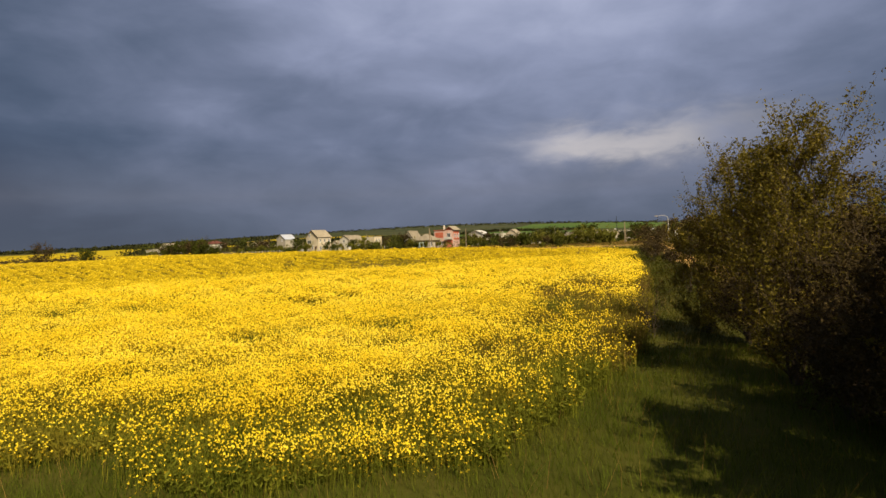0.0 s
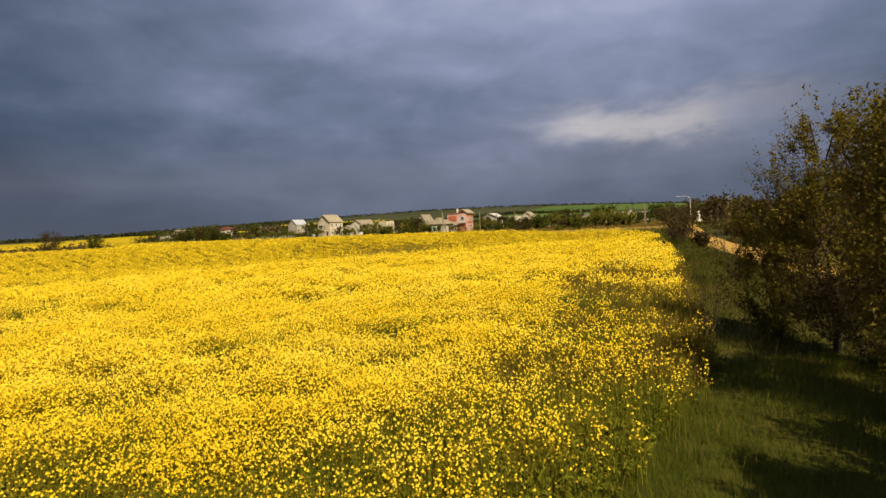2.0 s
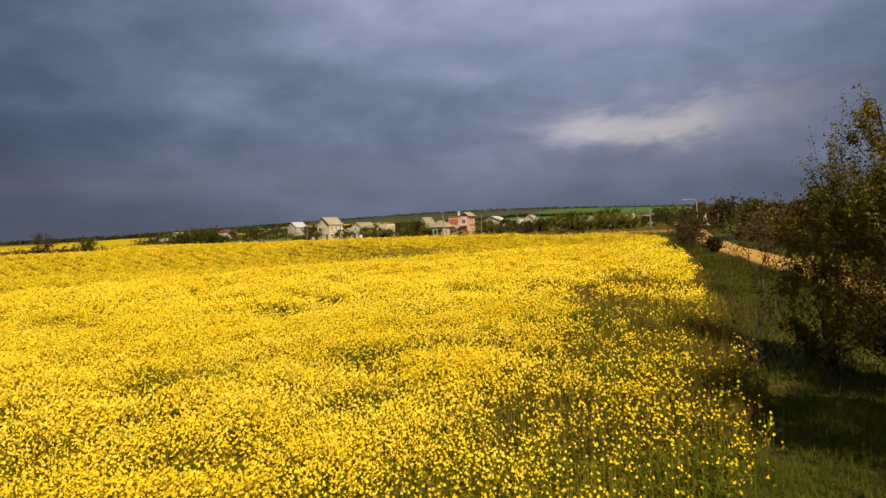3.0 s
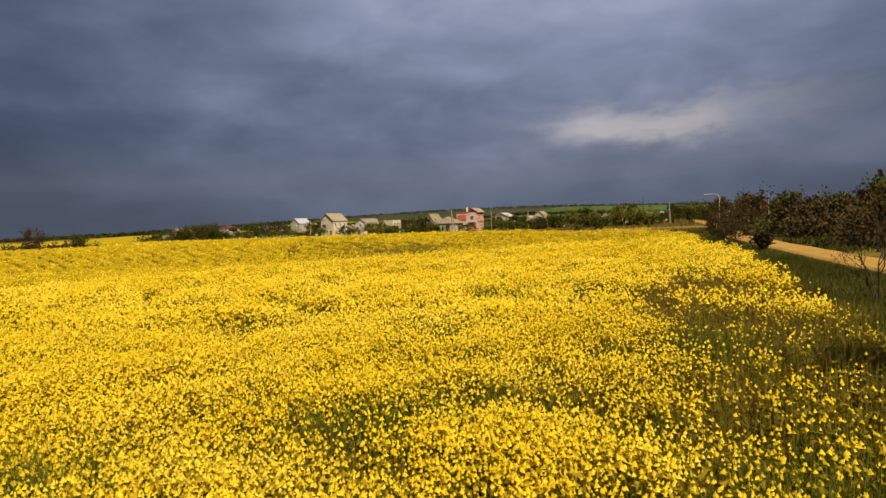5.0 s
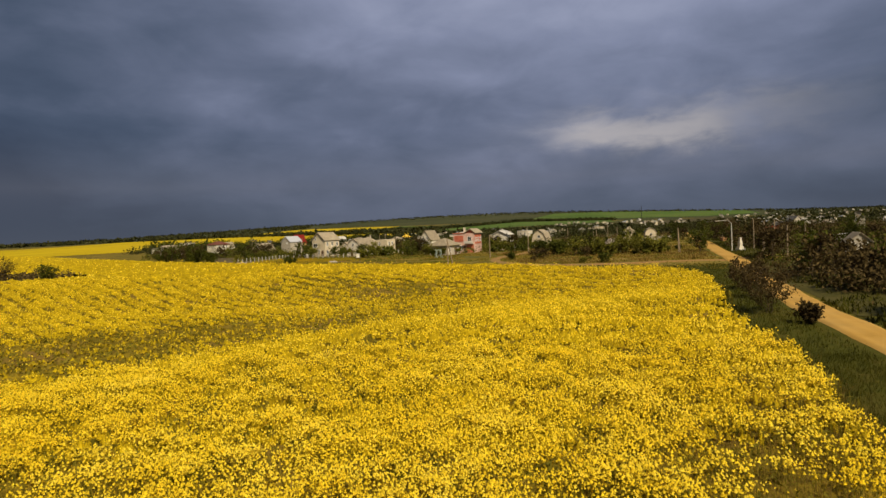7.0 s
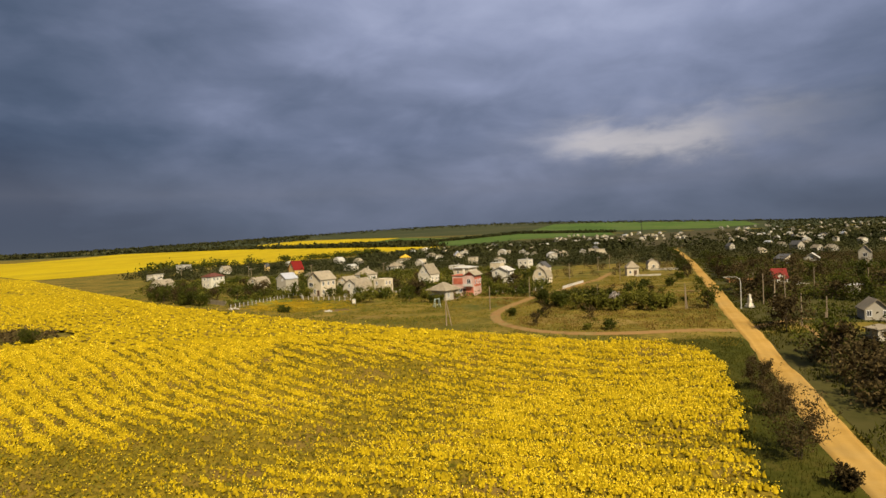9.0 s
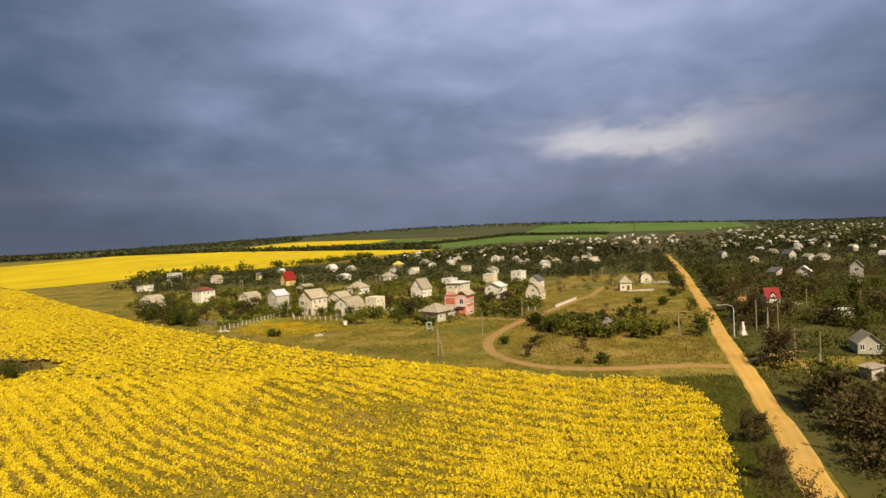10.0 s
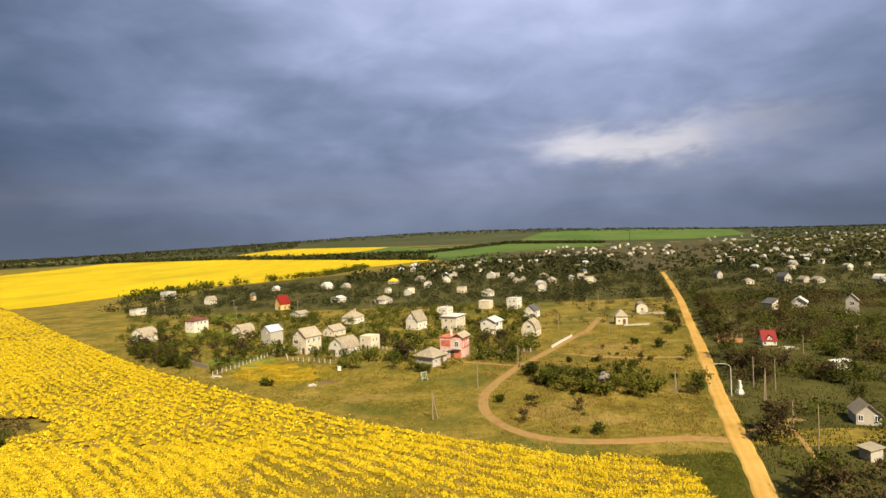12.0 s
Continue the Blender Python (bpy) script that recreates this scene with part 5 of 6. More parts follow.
def tree(x, y, turn, wood, leaves, mat, label, category="tree", group="", name="tree"):
    t = thing(name, x, y, gz(x, y), turn, label, category, group)
    part("trunk", mesh_from("trunk", *wood, M["bark"], smooth=True), None, t)
    part("crown", mesh_from("crown", *leaves, M[mat]), None, t)
    return t


# the tall wild trees beside the field's edge
tree(10.05, 19.0, 290, *grow(11, 7.6, 2.0, 6, 20, 10, 36, 0.040, 0.06, 0.85, 0.34, thick=0.014, rise=0.75), "leaf_olive", "tall wild tree with small olive spring leaves at the field's edge", group="wild trees at the field's edge")
tree(11.8, 24.4, 250, *grow(12, 7.6, 1.85, 5, 18, 10, 38, 0.040, 0.04, 0.95, 0.30, thick=0.014, rise=0.95), "leaf_olive", "wild tree with small olive leaves and low branches", group="wild trees at the field's edge")
tree(14.6, 20.5, 140, *grow(13, 5.6, 2.6, 4, 16, 8, 22, 0.06, 0.08, 0.6, 0.3, thick=0.014), "leaf_brown", "brownish budding wild tree", group="wild trees at the field's edge")
tree(9.2, 14.3, 30, *grow(14, 4.4, 2.3, 5, 14, 9, 24, 0.042, 0.05, 0.5, 0.3, thick=0.013, rise=0.6), "leaf_brown", "low spreading wild shrub with brown buds and bare twigs", "shrub", "wild trees at the field's edge", "shrub")
tree(12.9, 15.2, 200, *grow(15, 6.4, 2.6, 4, 14, 9, 34, 0.05, 0.05, 0.5, 0.4, thick=0.014, rise=0.7), "leaf_brown", "dense brownish wild tree", group="wild trees at the field's edge")
tree(11.5, 26.8, 30, *grow(20, 5.0, 1.45, 5, 16, 8, 32, 0.044, 0.04, 0.6, 0.35, thick=0.013, rise=0.7), "leaf_olive", "low wild shrub with olive leaves beside the tree", "shrub", "wild trees at the field's edge", "shrub")
tree(9.7, 11.3, 300, *grow(19, 8.2, 2.4, 5, 13, 8, 46, 0.085, 0.05, 0.5, 0.3, thick=0.014), "leaf_olive", "wild tree with olive leaves behind the shrubs", group="wild trees at the field's edge")
for x, y, h, k in ((10.7, 17.4, 2.9, 24), (9.4, 16.1, 2.2, 25), (11.3, 22.4, 2.8, 26), (8.9, 12.6, 2.4, 27)):
    tree(x, y, 70 * k, *grow(k, h, h * 0.62, 6, 10, 8, 20, 0.042, 0.04, 0.6, 0.35, thick=0.012, rise=0.6), "leaf_brown", "low brown thicket of budding twigs under the trees", "shrub", "wild trees at the field's edge", "shrub")
tree(9.0, 26.2, 20, *grow(22, 2.2, 0.9, 5, 6, 4, 5, 0.035, 0.25, 0.9, 0.5, thick=0.016), "leaf_brown", "small nearly bare shrub at the crop's rim", "shrub", name="shrub")
tree(9.0, 8.6, 80, *grow(21, 8.8, 2.1, 5, 13, 8, 50, 0.085, 0.05, 0.5, 0.3, thick=0.014), "leaf_olive", "wild tree with olive leaves that shades the grass", group="wild trees at the field's edge")
tree(16.9, 40.4, 0, *grow(16, 4.4, 2.0, 5, 7, 5, 9, 0.05, 0.30, 0.9, 0.5, thick=0.016), "leaf_brown", "thin nearly bare shrub with several stems", "shrub", name="shrub")
tree(19.5, 33, 50, *grow(17, 4.4, 2.2, 4, 10, 6, 12, 0.07, 0.1, 0.6, 0.5, thick=0.014), "leaf_brown", "brownish budding roadside tree", group="roadside trees")
tree(32.6, 86, 10, *grow(23, 3.4, 1.9, 5, 8, 6, 16, 0.08, 0.1, 0.7, 0.5, thick=0.014), "leaf_brown", "brownish budding shrub in the grass strip", "shrub", name="shrub")
tree(24.5, 47, 90, *grow(18, 4.2, 2.0, 4, 8, 5, 10, 0.07, 0.15, 0.8, 0.5, thick=0.014), "leaf_brown", "thin budding shrub in the grass strip", "shrub", name="shrub")
for i, (x, y, h, mat) in enumerate(((28.2, 75.5, 4.8, "leaf_brown"), (28.2, 69.8, 1.7, "leaf_brown"), (36.5, 96.5, 3.6, "leaf_brown"), (-92, 139, 5.4, "leaf_brown"), (-79, 134.5, 3.8, "leaf_green"))):
    tree(x, y, 40 * i, *grow(30 + i, h, h * 0.5, 5, 9, 6, 14, 0.10, 0.08, 0.7, 0.5, thick=0.014), mat, ["rounded dark bush with many stems beside the road", "small bare shrub beside the road", "low bush at the field's corner", "large dark bush in the field's hollow", "round bush in the field's hollow"][i], "bush", name="bush")

# village trees: a few grown kinds, planted many times
_stock = [(41, 5.0, 2.3, "leaf_green", "rounded garden tree in dark green leaf"), (42, 6.2, 2.4, "leaf_green", "tall garden tree in dark green leaf"), (43, 4.4, 2.2, "leaf_brown", "budding brown garden tree"), (44, 5.6, 2.0, "leaf_brown", "slender budding brown garden tree"), (45, 3.4, 2.1, "leaf_bright", "fresh green fruit tree"), (46, 4.0, 2.0, "blossom", "fruit tree in pale blossom"), (47, 2.2, 1.7, "leaf_green", "low rounded garden bush"), (48, 1.9, 1.6, "leaf_bright", "low fresh green bush")]


def plant(k, x, y, scale=1.0, turn=0.0):
    seed, h, r, mat, label = _stock[k]
    if k not in KINDS_AT:
        n = 7 if k < 6 else 6
        KINDS_AT[k] = tree(x, y, turn, *grow(seed, h, r, 1 if k < 5 else 2, 12, 6, n + 3, 0.20 if k < 6 else 0.165, 0.22 if k < 6 else 0.08, 0.5, 1.0, sides=3, aspect=0.75, twiggy=False), mat, label, "tree" if k < 6 else "bush", "trees of the village", "tree" if k < 6 else "bush")
        KINDS_AT[k].scale = (scale,) * 3
        return KINDS_AT[k]
    ob = KINDS_AT[k]
    s0 = ob.scale[0]
    copy_thing(ob, pose(x, y, gz(x, y), 0, 0, turn) @ Matrix.Diagonal((scale / s0, scale / s0, scale / s0 * _r.uniform(0.85, 1.15), 1)))


KINDS_AT = {}
HOUSES = [(o.location.x, o.location.y, 5.0) for o in bpy.data.objects if o.name.startswith("house") and o.parent is None]
_lines = []
for line, wd in ((ROAD, 4.2), (LOOP, 3.2), ([(22, 186), (12, 191.4), (-2.7, 199)], 2.5), ([(37.5, 200), (45.8, 193.5), (56, 190.5), (70, 189)], 2.5), ([(51, 127), (58.8, 132.4), (66, 134.8)], 2.8)):
    p = np.array(line, float)
    s = np.concatenate([[0], np.cumsum(np.hypot(*np.diff(p, axis=0).T))])
    q = np.arange(0, s[-1], 1.5)
    _lines.append((np.stack([np.interp(q, s, p[:, 0]), np.interp(q, s, p[:, 1])], 1), wd))


def free(x, y, room=1.0):
    if any((x - a) ** 2 + (y - b) ** 2 < (c + room) ** 2 for a, b, c in HOUSES):
        return False
    if (62 < x < 96 and 138 < y < 152) or (84 < x < 104 and 176 < y < 206) or (58 < x < 76 and 112 < y < 136 and x < 0.9 * y - 40):
        return False
    if any((np.hypot(p[:, 0] - x, p[:, 1] - y)).min() < wd + room for p, wd in _lines):
        return False
    return not bool(in_field(x, y, -2.5))


def road_x(y):
    return float(np.interp(y, [p[1] for p in ROAD], [p[0] for p in ROAD]))


# bushes and trees that stand by themselves
for k, x, y, s in ((0, 32.7, 160, 0.9), (4, 42, 154, 0.9), (6, 23.5, 175, 1.3), (0, 42.7, 163.5, 0.9), (5, 38, 160, 0.8), (6, 28, 170, 1.4), (7, 36, 155, 1.3), (6, 46, 158, 1.2), (2, 31, 167, 0.9), (0, 55.5, 152.5, 1.0), (2, 57, 156, 0.8), (0, 67, 184, 0.7), (6, 67, 204, 0.9), (6, 13.5, 152.5, 0.6), (6, 28.6, 131, 0.7), (7, 24.7, 132, 0.5)):
    plant(k, x, y, s, x * 37 % 360)
for k, x, y, s in ((1, 86, 240, 1.0), (0, 87, 247, 1.1), (2, 84, 232, 0.9), (6, 62, 211, 0.8), (0, -11.6, 188, 0.8), (4, -7, 186, 0.8), (4, -22.7, 190, 1.0), (7, -26, 192, 1.4), (0, -88.7, 209, 1.0), (2, -81, 205, 1.0), (0, -102, 225, 0.9), (2, -96, 217, 1.0), (6, -43.7, 175, 0.7), (6, -42, 174, 0.6), (2, -9.5, 198, 1.0), (0, -50, 211, 0.9), (0, -36.7, 203, 0.7), (4, 13, 201, 0.9), (4, 16, 200, 0.8)):
    plant(k, x, y, s, x * 53 % 360)
for k, x, y, s in ((0, -93, 211, 0.9), (2, -86, 206.5, 1.1), (6, -82, 203.5, 1.5), (0, -79, 202, 0.8), (3, -91, 216, 0.8), (6, -97, 218, 1.6), (0, -84, 212, 1.0), (2, -101, 227, 1.0), (6, -75, 199.5, 1.2), (0, -27, 196, 0.7), (4, -46, 212, 0.9), (7, -20, 206, 1.2), (6, -13, 203, 1.0), (4, -10, 200, 0.8), (7, -7, 197, 1.1), (4, 2, 186, 0.6), (6, -5, 184, 0.8), (7, -3, 183, 1.0), (6, 12, 196, 0.7), (2, -12, 207, 0.9), (4, 14, 226, 0.8), (0, 26, 232, 0.8), (4, -33, 205, 0.7)):
    plant(k, x, y, s, x * 71 % 360)


for i in range(9):
    # small round bushes along the garden fence
    plant(7 if i % 3 else 4, -63.2 + 1.15 * i, 190.5 + 3.5 * i, 0.55 + 0.1 * (i % 4), 80 * i)
for i, (k, x, y, s) in enumerate(((4, 29, 159, 1.0), (0, 30.5, 163, 0.9), (7, 33.5, 157.5, 1.5), (4, 35, 162, 1.1), (6, 37, 165, 1.5), (4, 39.5, 157, 1.0), (7, 40.5, 161, 1.4), (4, 44, 160.5, 1.1), (0, 45.5, 163.5, 0.9), (7, 47.5, 156, 1.3), (4, 44.5, 152.5, 0.9), (6, 26, 164, 1.3), (4, 25.5, 168, 0.8), (7, 48.5, 160, 1.2), (6, 34, 169, 1.2))):
    plant(k, x, y, s, 67 * i)


def scatter(n, xr, yr, kinds, smin, smax, test=None, room=0.6):
    done = tries = 0
    while done < n and tries < n * 30:
        tries += 1
        y = _r.uniform(*yr)
        x = _r.uniform(*(xr(y) if callable(xr) else xr))
        if not free(x, y, room) or (test and not test(x, y)):
            continue
        plant(_r.choice(kinds), x, y, _r.uniform(smin, smax), _r.uniform(0, 360))
        done += 1


# thickets right of the road
scatter(80, lambda y: (road_x(y) + (7.5 if y < 110 else 4.5), road_x(y) + 9 + 0.55 * y), (40, 240), (0, 0, 1, 2, 2, 3, 6), 0.7, 1.25)
scatter(40, lambda y: (road_x(y) + 4.5, road_x(y) + 11), (60, 330), (2, 2, 3, 0, 6), 0.8, 1.2)
scatter(14, lambda y: (road_x(y) - 9, road_x(y) - 3.6), (210, 420), (2, 0, 6, 1), 0.7, 1.1)
# gardens between the houses
scatter(76, lambda y: (-0.42 * y - 10, 0.14 * y), (196, 300), (0, 0, 2, 4, 4, 6, 6, 7), 0.6, 1.0, lambda x, y: y > 187 - 0.5 * min(x, 0))
# bushes at the left edge of the gardens
scatter(26, (-112, -62), (198, 245), (0, 2, 2, 6, 6), 0.7, 1.1)


def far_woods(name, spots, size, label, mat="wood_far", per=10, chip=0.42):
    """Distant trees as clumps of small leaf pieces, too far to be told apart."""
    g = np.random.default_rng(len(spots))
    spots = np.array(spots, float)
    z = ground(spots[:, 0], spots[:, 1])
    c = np.repeat(np.concatenate([spots, z[:, None]], 1), per, 0)
    s = np.repeat(size * (0.6 + 0.8 * g.random(len(spots))), per)
    off = g.normal(size=c.shape) * np.stack([s * 0.42, s * 0.42, s * 0.28], 1)
    c = c + off
    c[:, 2] = np.maximum(c[:, 2] + s * 0.55, ground(c[:, 0], c[:, 1]) + 0.3)
    V, Q = cards(c, s * chip, g, aspect=0.8, corners=3)
    return tagged(new(name, mesh_from(name, V, Q, M[mat])), label, "woods", kind="stuff")


def garden_spots(n, xr, yr, seed, test=None, room=-1.5, thin=8.0, bar=0.35):
    """Places for many small trees, in drifts, clear of houses and roads."""
    q = random.Random(seed)
    out, tries = [], 0
    while len(out) < n and tries < 12 * n:
        tries += 1
        y = q.uniform(*yr)
        x = q.uniform(*xr(y))
        if float(wave(x, y, thin)) * 0.7 + 0.3 * float(wave(x, y, thin * 0.3)) < bar or not free(x, y, room) or (test and not test(x, y)):
            continue
        out.append((x, y))
    return out


behind = lambda x, y: y > 187 - 0.5 * min(x, 0) and x > -235 + (y - 400) * 0.45
far_woods("undergrowth", garden_spots(420, lambda y: (road_x(y) + 5.5, road_x(y) + 10 + 0.60 * y), (35, 120), 30), 2.4, "dense dark scrub close to the road", "leaf_brown", 130, 0.075)
far_woods("undergrowth", garden_spots(1300, lambda y: (road_x(y) + 5.5, road_x(y) + 14 + 0.60 * y), (115, 330), 31, None, -1.5, 15.0, 0.50), 2.1, "dense dark green scrub in the gardens by the road", "leaf_green", 56, 0.11)
far_woods("undergrowth", garden_spots(600, lambda y: (road_x(y) + 5.5, road_x(y) + 14 + 0.60 * y), (115, 330), 32, thin=13.0, bar=0.5), 3.0, "brownish budding scrub in the gardens by the road", "leaf_brown", 80, 0.085)
far_woods("garden_shrubs", garden_spots(620, lambda y: (-0.45 * y - 12, 0.15 * y), (190, 330), 33, behind, -1.0, 6.0, 0.46), 2.0, "low dark green garden shrubs between the houses", "leaf_green", 40, 0.16)
far_woods("garden_shrubs", garden_spots(450, lambda y: (-0.45 * y - 12, 0.15 * y), (190, 330), 34, behind, -1.0, 9.0, 0.5), 1.7, "fresh green garden shrubs and vines", "leaf_bright", 40, 0.16)
far_woods("garden_trees", garden_spots(1000, lambda y: (-0.46 * y - 30, 0.24 * y), (325, 560), 35, lambda x, y: behind(x, y) and float(wave(x, y, 19.0)) > 0.62 - (y - 325) / 260, -1.0, 14.0, 0.40), 3.2, "dark garden trees behind the first houses", "wood_far", 40, 0.14)
far_woods("garden_trees", garden_spots(1150, lambda y: (road_x(y) + 4, road_x(y) + 60 + 0.62 * y), (300, 560), 36, None, -1.0, 19.0, 0.45), 3.2, "dark garden trees right of the far road", "wood_far", 40, 0.13)
far_woods("garden_trees", garden_spots(300, lambda y: (0.20 * y, road_x(y) - 5), (335, 540), 38, None, -1.0, 13.0, 0.47), 2.9, "dark trees and hedges left of the far road", "wood_far", 40, 0.13)
far_woods("garden_shrubs", garden_spots(260, lambda y: (0.16 * y, road_x(y) - 4), (255, 540), 39, None, -1.0, 8.0, 0.48), 1.6, "brownish scrub left of the far road", "leaf_brown", 40, 0.13)
far_woods("garden_trees", garden_spots(420, lambda y: (0.02 * y, 0.34 * y), (560, 1150), 40, None, -1.0, 34.0, 0.52), 3.6, "dark trees among the far houses", "wood_far", 12, 0.3)
far_woods("undergrowth", [(-97 + 17 * math.cos(i * 2.4) * (i / 60) ** 0.5, 144 + 8 * math.sin(i * 2.4) * (i / 60) ** 0.5) for i in range(60)], 1.5, "dark scrub in the field's hollow", "leaf_brown", 50, 0.15)
far_woods("hedge", garden_spots(160, lambda y: (np.interp(y, [440, 560, 690, 860], [-228, -218, -143, -113]) - 3, np.interp(y, [440, 560, 690, 860], [-228, -218, -143, -113]) + 9), (440, 860), 37, None, -1.0, 20.0, 0.1), 5.0, "dark hedge under the yellow field", "leaf_green", 40, 0.16)
g = np.random.default_rng(21)
u, v = g.random(6500), g.random(6500)
yy = 540 + 1900 * u ** 1.2
xx = yy * (0.30 + 0.66 * v)
ok = wave(xx, yy, 60.0) * 0.6 + wave(xx, yy, 17.0) * 0.4 > 0.42 - 0.25 * step(0.34, 0.5, xx / yy)
ok &= g.random(6500) < step(0.28, 0.50, xx / yy) * 0.6 + 0.12
ok &= xx / yy > 0.33 + 0.21 * step(1000, 1350, yy)
far_woods("garden_trees", np.stack([xx, yy], 1)[ok], 3.3, "dark garden trees on the far slope", per=9)
u, v = g.random(1500), g.random(1500)
yy = 540 + 420 * u
xx = yy * (-0.16 + 0.46 * v)
ok = (wave(xx, yy, 30.0) > 0.34) & (xx > -150 + (yy - 560) * 0.45)
far_woods("garden_trees", np.stack([xx, yy], 1)[ok], 4.0, "dark garden trees behind the village", per=9)
u, v = g.random(900), g.random(900)
line = [(-2300, 1500), (-1400, 1450), (-900, 1620), (-530, 1440), (-207, 1180), (-22, 1030)]
px = np.interp(u, np.linspace(0, 1, 6), [p[0] for p in line])
py = np.interp(u, np.linspace(0, 1, 6), [p[1] for p in line])
far_woods("tree_belt", np.stack([px + g.normal(size=900) * 6, py + g.normal(size=900) * 10], 1), 7.0, "dark tree belt behind the yellow field")
u = g.random(1000)
px = np.interp(u, [0, 0.3, 0.6, 1], [-300, -34, 186, 410])
py = np.interp(u, [0, 0.3, 0.6, 1], [1360, 1300, 1640, 1490])
far_woods("tree_belt", np.stack([px + g.normal(size=1000) * 5, py + g.normal(size=1000) * 8], 1), 5.0, "dark tree belt between green fields")
u, v = g.random(2600), g.random(2600)
yy = 1900 + 2100 * v
far_woods("far_woods", np.stack([yy * (-1.0 + 0.75 * u), yy], 1), 7.0, "dark distant woods on the horizon", per=8)
u, v = g.random(2200), g.random(2200)
yy = 2500 + 1500 * v
far_woods("far_woods", np.stack([yy * (-0.3 + 1.3 * u), yy], 1), 6.0, "dark distant woods on the hills", per=8)

# ---- rapeseed ----
WEEDY = [(-18, 34, 4.5, 1.6), (-5, 24.4, 2.2, 1.0), (-1, 26.7, 1.6, 0.9), (-0.5, 22.5, 1.3, 0.6), (4.2, 23.6, 1.0, 0.6), (6, 31, 1.3, 1.0), (-24, 28, 4, 1.5), (2, 40, 2, 1.0), (-6, 38, 1.8, 0.8), (30, 108, 5, 3), (12, 92, 4, 3)]


def rim(x):
    """The far rim of the crop, with its bends eased."""
    return sum(np.interp(x + d, EDGE_X, EDGE_Y) for d in (-12, -6, 0, 6, 12)) / 5


def tuft(x, y):
    """Tufts along drill rows that follow the far rim, from 0 to 1."""
    across = (rim(x) - y) * 0.87
    row = 0.5 + 0.5 * np.cos(2 * math.pi * (across / 2.4 + 0.5 * wave(x, y, 14.0)))
    far = step(40, 70, y)
    return 0.56 * wave(x + 0.4 * across, across * 1.9, 1.5) + 0.44 * row * far + 0.22 * (1 - far)


def bloom(x, y):
    """How thickly the rape flowers, from 0 to 1.2."""
    d = 0.70 + 0.45 * (wave(x, y, 2.9) - 0.4) + 1.05 * (wave(x, y, 1.15) - 0.47) + 0.35 * (wave(x, y, 9.0) - 0.5)
    for cx, cy, rx, ry in WEEDY:
        d = d - 0.45 * np.exp(-((x - cx) / rx) ** 2 - ((y - cy) / ry) ** 2)
    # thinner towards the grass strip on the right and the near rim
    side = np.interp(y, SIDE_Y, SIDE_X) - x
    d = d - 0.10 * step(27, 16, y) - 0.45 * step(5.0, 0.5, side) * step(40, 60, y)
    d = d * (0.10 + 0.90 * step(14.9, 17.9, y + 0.10 * x + 1.6 * (wave(x, y, 1.4) - 0.5))) + 0.75 * np.exp(-((x + 2.9) / 1.5) ** 2 - ((y - 17.0) / 0.75) ** 2)
    thin = step(7.0 + 3.0 * step(26, 32, y), 3.2, side) * step(60, 40, y)
    d = d * (1 - thin) + thin * (0.12 + 0.26 * (wave(x, y, 0.9) - 0.5)) * step(-1.3, 1.6, side)
    # plants stand in tufts along drill rows that follow the far rim
    m = 0.45 * step(24, 40, y) + 0.5 * step(48, 70, y)
    d = d * (1 - m) + m * (0.18 + 0.34 * step(108, 140, y) + 1.15 * step(0.36, 0.62, tuft(x, y)) + 0.5 * (wave(x, y, 9.0) - 0.5))
    d = d - 0.55 * step(0.60, 0.80, wave(x + 70, y, 16.0)) * step(45, 75, y)
    # a thin brown stretch along the grass strip
    d = d - 0.34 * np.exp(-((x - 0.36 * y + 4.0) / 3.6) ** 2) * step(24, 32, y) * step(62, 46, y)
    # greener growth in the dip behind the crest
    s = y - crest(x)
    d = d - 0.78 * np.exp(-((s - 40) / 24) ** 2) * step(18, -10, x)
    # sparse on the poor ground of the slope
    d = d - 0.42 * np.exp(-((x + 18) / 24) ** 2 - ((y - 84) / 13) ** 2) - 0.25 * np.exp(-((x + 42) / 16) ** 2 - ((y - 76) / 9) ** 2)
    return np.clip(d, 0.025, 1.2)


def field_spots(n, x0, x1, y0, y1, seed, power=1.0):
    g = np.random.default_rng(seed)
    y = np.sqrt(y0 * y0 + (y1 * y1 - y0 * y0) * g.random(n) ** power)
    x = x0(y) + (x1(y) - x0(y)) * g.random(n)
    ok = in_field(x, y) | ((y < 30) & in_field(x, y, -1.1))
    x, y = x[ok], y[ok]
    ok = g.random(len(x)) < bloom(x, y)
    return x[ok], y[ok], g


left_rim = lambda y: -0.86 * y - 1.0
right_rim = lambda y: np.interp(y, SIDE_Y, SIDE_X) + 1.0


